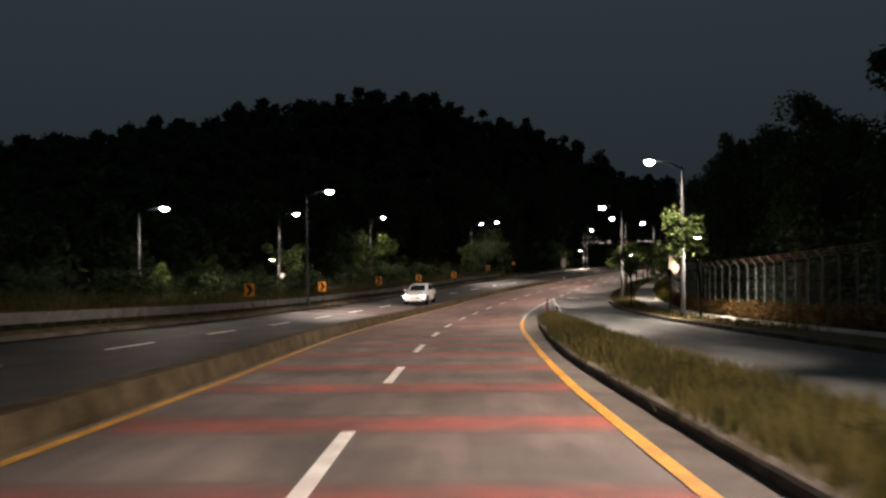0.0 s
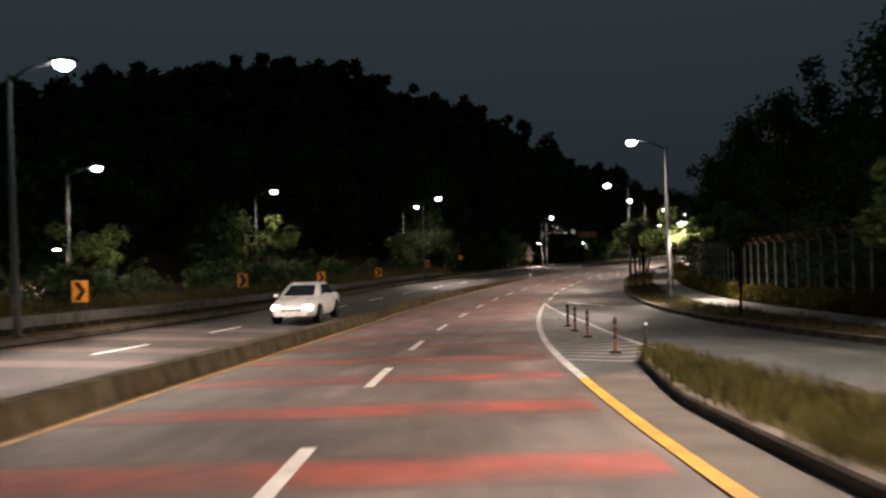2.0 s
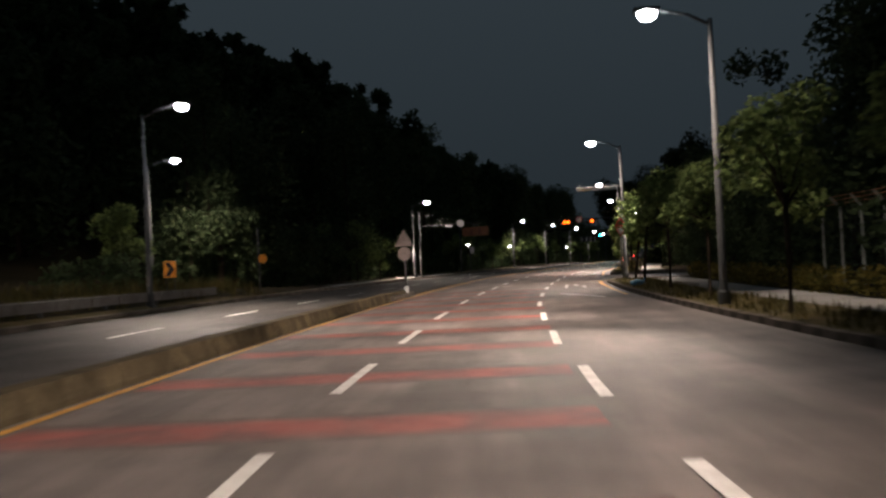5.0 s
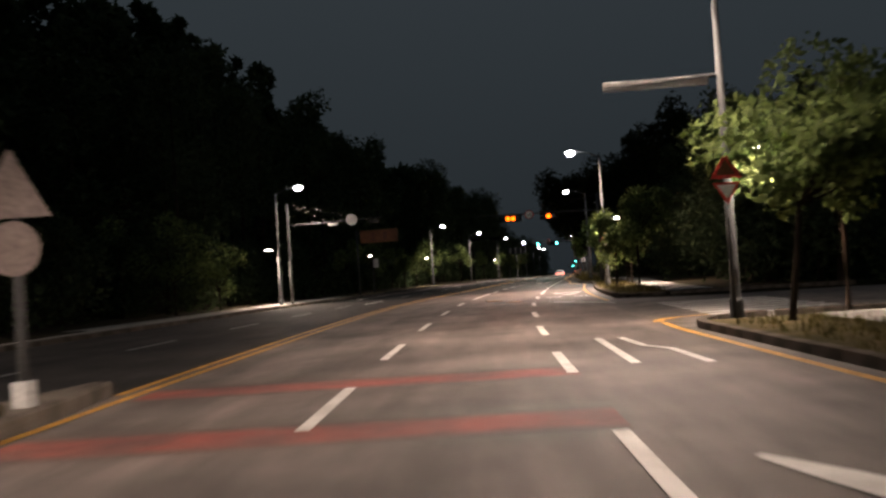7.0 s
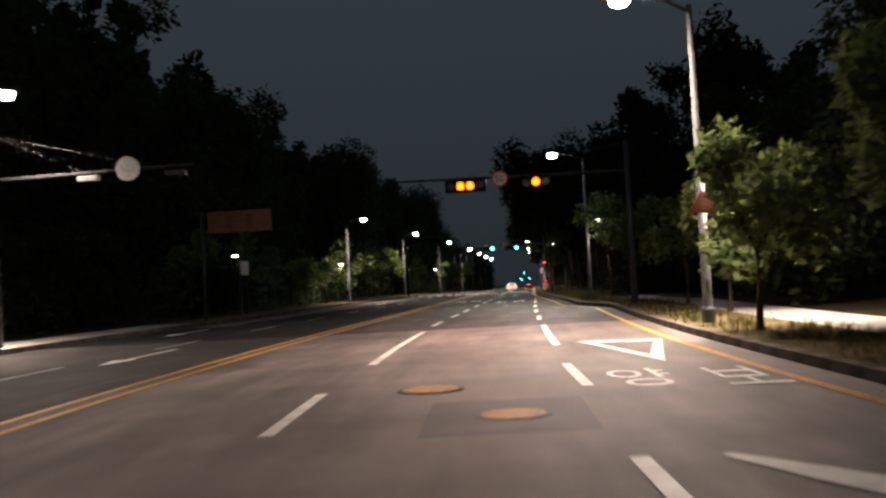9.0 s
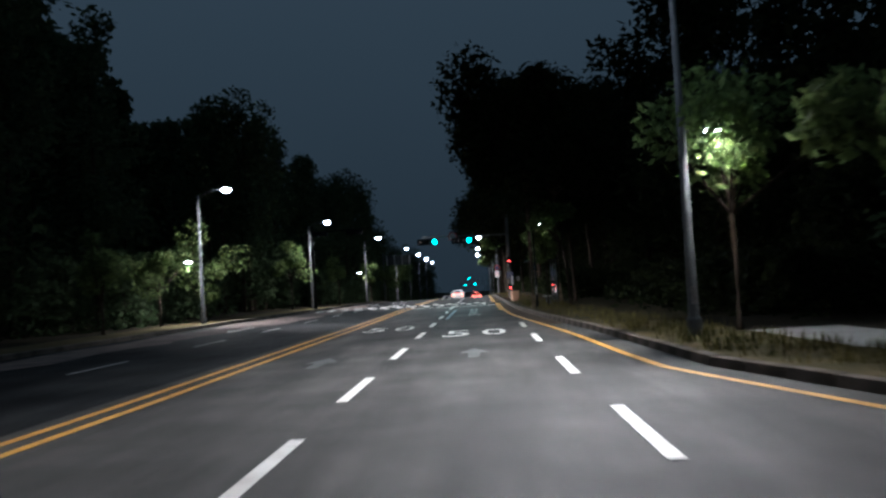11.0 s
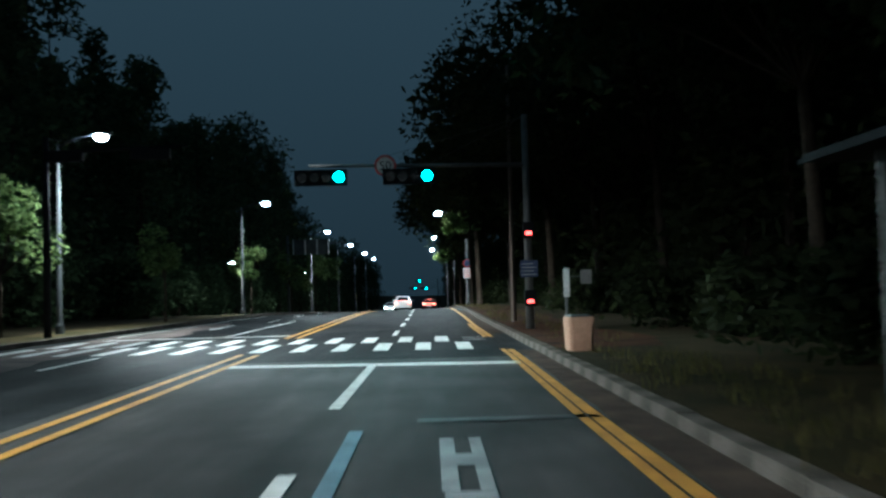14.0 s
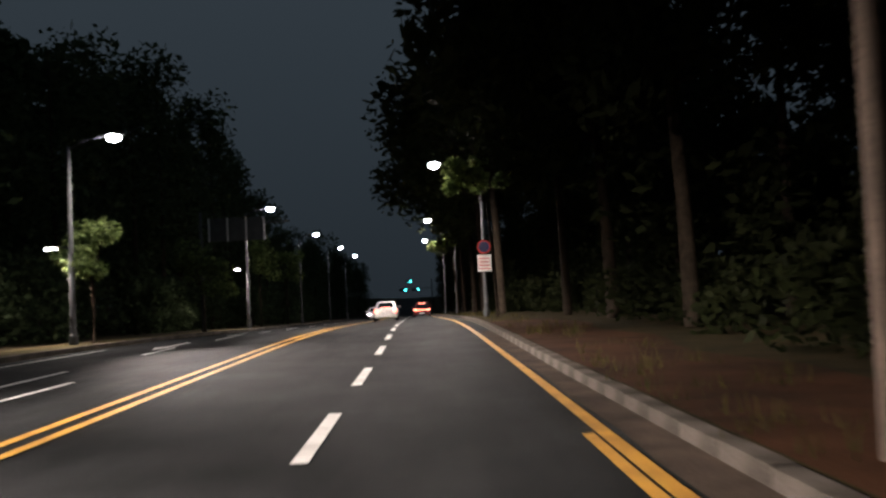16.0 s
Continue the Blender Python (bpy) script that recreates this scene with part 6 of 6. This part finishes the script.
hill = lambda s: np.interp(s, [0, 40, 60, 90, 110, 130, 150, 180, 218, 260, 300, 340], [3, 3.5, 4.2, 6, 9, 13, 16.5, 21, 25, 24, 25, 28])
woods("woods_left", scatter(260, 60, 330, 28, 64, -1, lambda s: 0.96 * hill(s), 3.4, 31, 1.0) + scatter(400, 20, 330, lambda s: 15.0 if s < 130 else 7.0, 62, -1, hill, 3.2, 3, 1.3)
      + scatter(150, 40, 230, 58, 105, -1, lambda s: np.interp(s, [40, 100, 130, 180, 230], [4, 6, 10, 16, 19]), 3.6, 10, 1.0) + scatter(70, -40, 60, 14, 50, -1, lambda s: 6.0, 2.8, 4) + scatter(110, 330, 520, 5, 40, -1, lambda s: 20, 3.4, 5, 1.2) + scatter(120, 125, 400, 5.0, 9, -1, lambda s: 4.5, 2.2, 8, 1.0),
      "dark wooded hillside behind the opposite lanes", LEAF_HILL, 3)
woods("woods_right", scatter(300, 0, 190, 7.5, 45, 1, lambda s: np.interp(s, [0, 60, 110, 145, 180, 220], [12, 12, 11, 9.5, 10.5, 14]), 2.6, 6) + scatter(90, 55, 190, 7.0, 11, 1, lambda s: 4.0, 2.2, 9, 1.0),
      "dark woods behind the sidewalk", LEAF_HILL, 6)
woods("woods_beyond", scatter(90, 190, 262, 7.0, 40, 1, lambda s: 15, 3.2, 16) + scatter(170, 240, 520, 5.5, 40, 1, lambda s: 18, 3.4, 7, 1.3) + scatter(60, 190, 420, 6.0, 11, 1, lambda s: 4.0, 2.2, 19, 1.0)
      + scatter(130, 188, 300, 3.7, 8.5, 1, lambda s: 1.5, 1.2, 20, 1.0), "dense black woods beside the road", LEAF_SHADED, 7)
woods("bank_bushes", scatter(85, 18, 124, 2.6, 15, -1, lambda s: 1.3, 1.1, 22, 1.0), "low dark bushes on the grass bank", LEAF_HILL, 8)


# ---------------------------------------------------------------- grass and shrubs
def tufts(name, spots, size, blades, mat, label, seed, ground=None):
    g = np.random.default_rng(seed)
    out = []
    for s, o in spots:
        base = np.array(at(float(s), float(o), 0.12 if ground is None else 0.0, ground))
        n = blades
        a = g.random(n) * 2 * math.pi
        lean = g.random(n) * 0.7
        h = size * (0.5 + g.random(n))
        p = base + np.stack([g.normal(size=n) * 0.12, g.normal(size=n) * 0.12, np.zeros(n)], 1)
        d = np.stack([np.cos(a) * lean, np.sin(a) * lean, np.ones(n)], 1) * h[:, None]
        w = np.stack([-np.sin(a), np.cos(a), np.zeros(n)], 1) * 0.012
        out.append(np.stack([p - w, p + w, p + d + w * 0.3, p + d - w * 0.3], 1).reshape(-1, 3))
    ob = new(name, quads_mesh(name, np.concatenate(out), mat))
    tagged(ob, label, "grass", kind="stuff")


g = np.random.default_rng(11)
spots = [(s, float(right_kerb(s)) + 0.3 + 1.9 * g.random()) for s in g.uniform(25, 300, 2900) if not 126 < s < 146 and (s < 196 or g.random() < (0.75 if s < 224 else 0.25))]
tufts("verge_grass", spots, 0.16, 9, GRASS, "short dry grass on the verge behind the kerb", 12)
spots = [(s, float(island_l(s)) + 0.2 + (float(island_r(s)) - float(island_l(s)) - 0.4) * g.random()) for s in g.uniform(-8, 45.5, 2600)]
tufts("island_grass", spots, 0.19, 10, GRASS, "dry grass and weeds on the planted island", 13)
spots = [(s, float(left_kerb(s)) - 0.4 - 1.8 * g.random()) for s in g.uniform(5, 122, 1800)]
tufts("bank_grass", spots, 0.4, 9, GRASS, "tall dry grass on the bank behind the guard rail", 14, terrain)
c = np.array([np.array(at(s, (float(island_l(s)) + float(island_r(s))) / 2 + 0.3 * math.sin(s * 3), 0.25)) for s in np.arange(-2, 44, 3.1)])
tagged(new("island_shrubs", quads_mesh("island_shrubs", leaf_cloud(c, np.full(len(c), 0.22), 1500, 0.05, 0.6, 15), ISLAND_SHRUB)), "low dusty shrubs on the planted island", "shrubs", kind="stuff")
c = np.array([np.array(at(s, float(right_kerb(s)) + 4.55 + 0.2 * math.sin(s), 0.35, terrain)) for s in np.arange(58, 126, 1.3)])
tagged(new("hedge", quads_mesh("hedge", leaf_cloud(c, np.full(len(c), 0.62), 12000, 0.09, 0.8, 16), SHRUB)), "straggling yellow-green shrubs behind the sidewalk", "shrubs", kind="stuff")

c = np.array([np.array(at(s, float(right_kerb(s)) + 3.75 + 0.2 * math.sin(2 * s), 0.4, terrain)) for s in np.arange(16, 59, 0.9)])
tagged(new("dry_shrubs", quads_mesh("dry_shrubs", leaf_cloud(c, 0.5 + 0.15 * np.sin(np.arange(len(c)) * 1.7), 9000, 0.08, 0.9, 17), DRY_SHRUB)), "brown dry shrubs at the foot of the mesh fence", "shrubs", kind="stuff")

# kerb stones where the road passes them closest
build_kerb("kerb_right", [(30, 127), (147, 276)], 0.2, 0.15, "row of worn grey kerb stones beside the lanes", lambda s: right_kerb(s), length=1.0)

corner = tagged(new("corner_kerb"), "curved row of pale kerb stones at the street corner", "kerb", kind="structure")
cs = bmesh.new()
box(cs, 0, 0.2, -0.245, 0.245, -0.12, 0.15, 0.018)
cs = mesh_of(cs, "kerb_stone", CONCRETE)
for centre, a0, a1, sign in (((127.0, 8.0), 0.0, 1.5, 1), ((147.0, 8.5), 0.0, 1.5, -1)):
    for a in np.arange(a0 + 0.12, a1, 0.245):
        q = place(centre[0] + sign * 2.05 * math.sin(a), centre[1] - 2.05 * math.cos(a))
        ob = new("kerb_stone", cs)
        ob.parent = corner
        ob.matrix_basis = q @ Matrix.Rotation(-sign * a, 4, "Z")
    for k in range(14):
        ob = new("kerb_stone", cs)
        ob.parent = corner
        ob.matrix_basis = place(centre[0] + sign * 2.0, centre[1] + 0.25 + 0.5 * k) @ Matrix.Rotation(-sign * radians(90), 4, "Z")
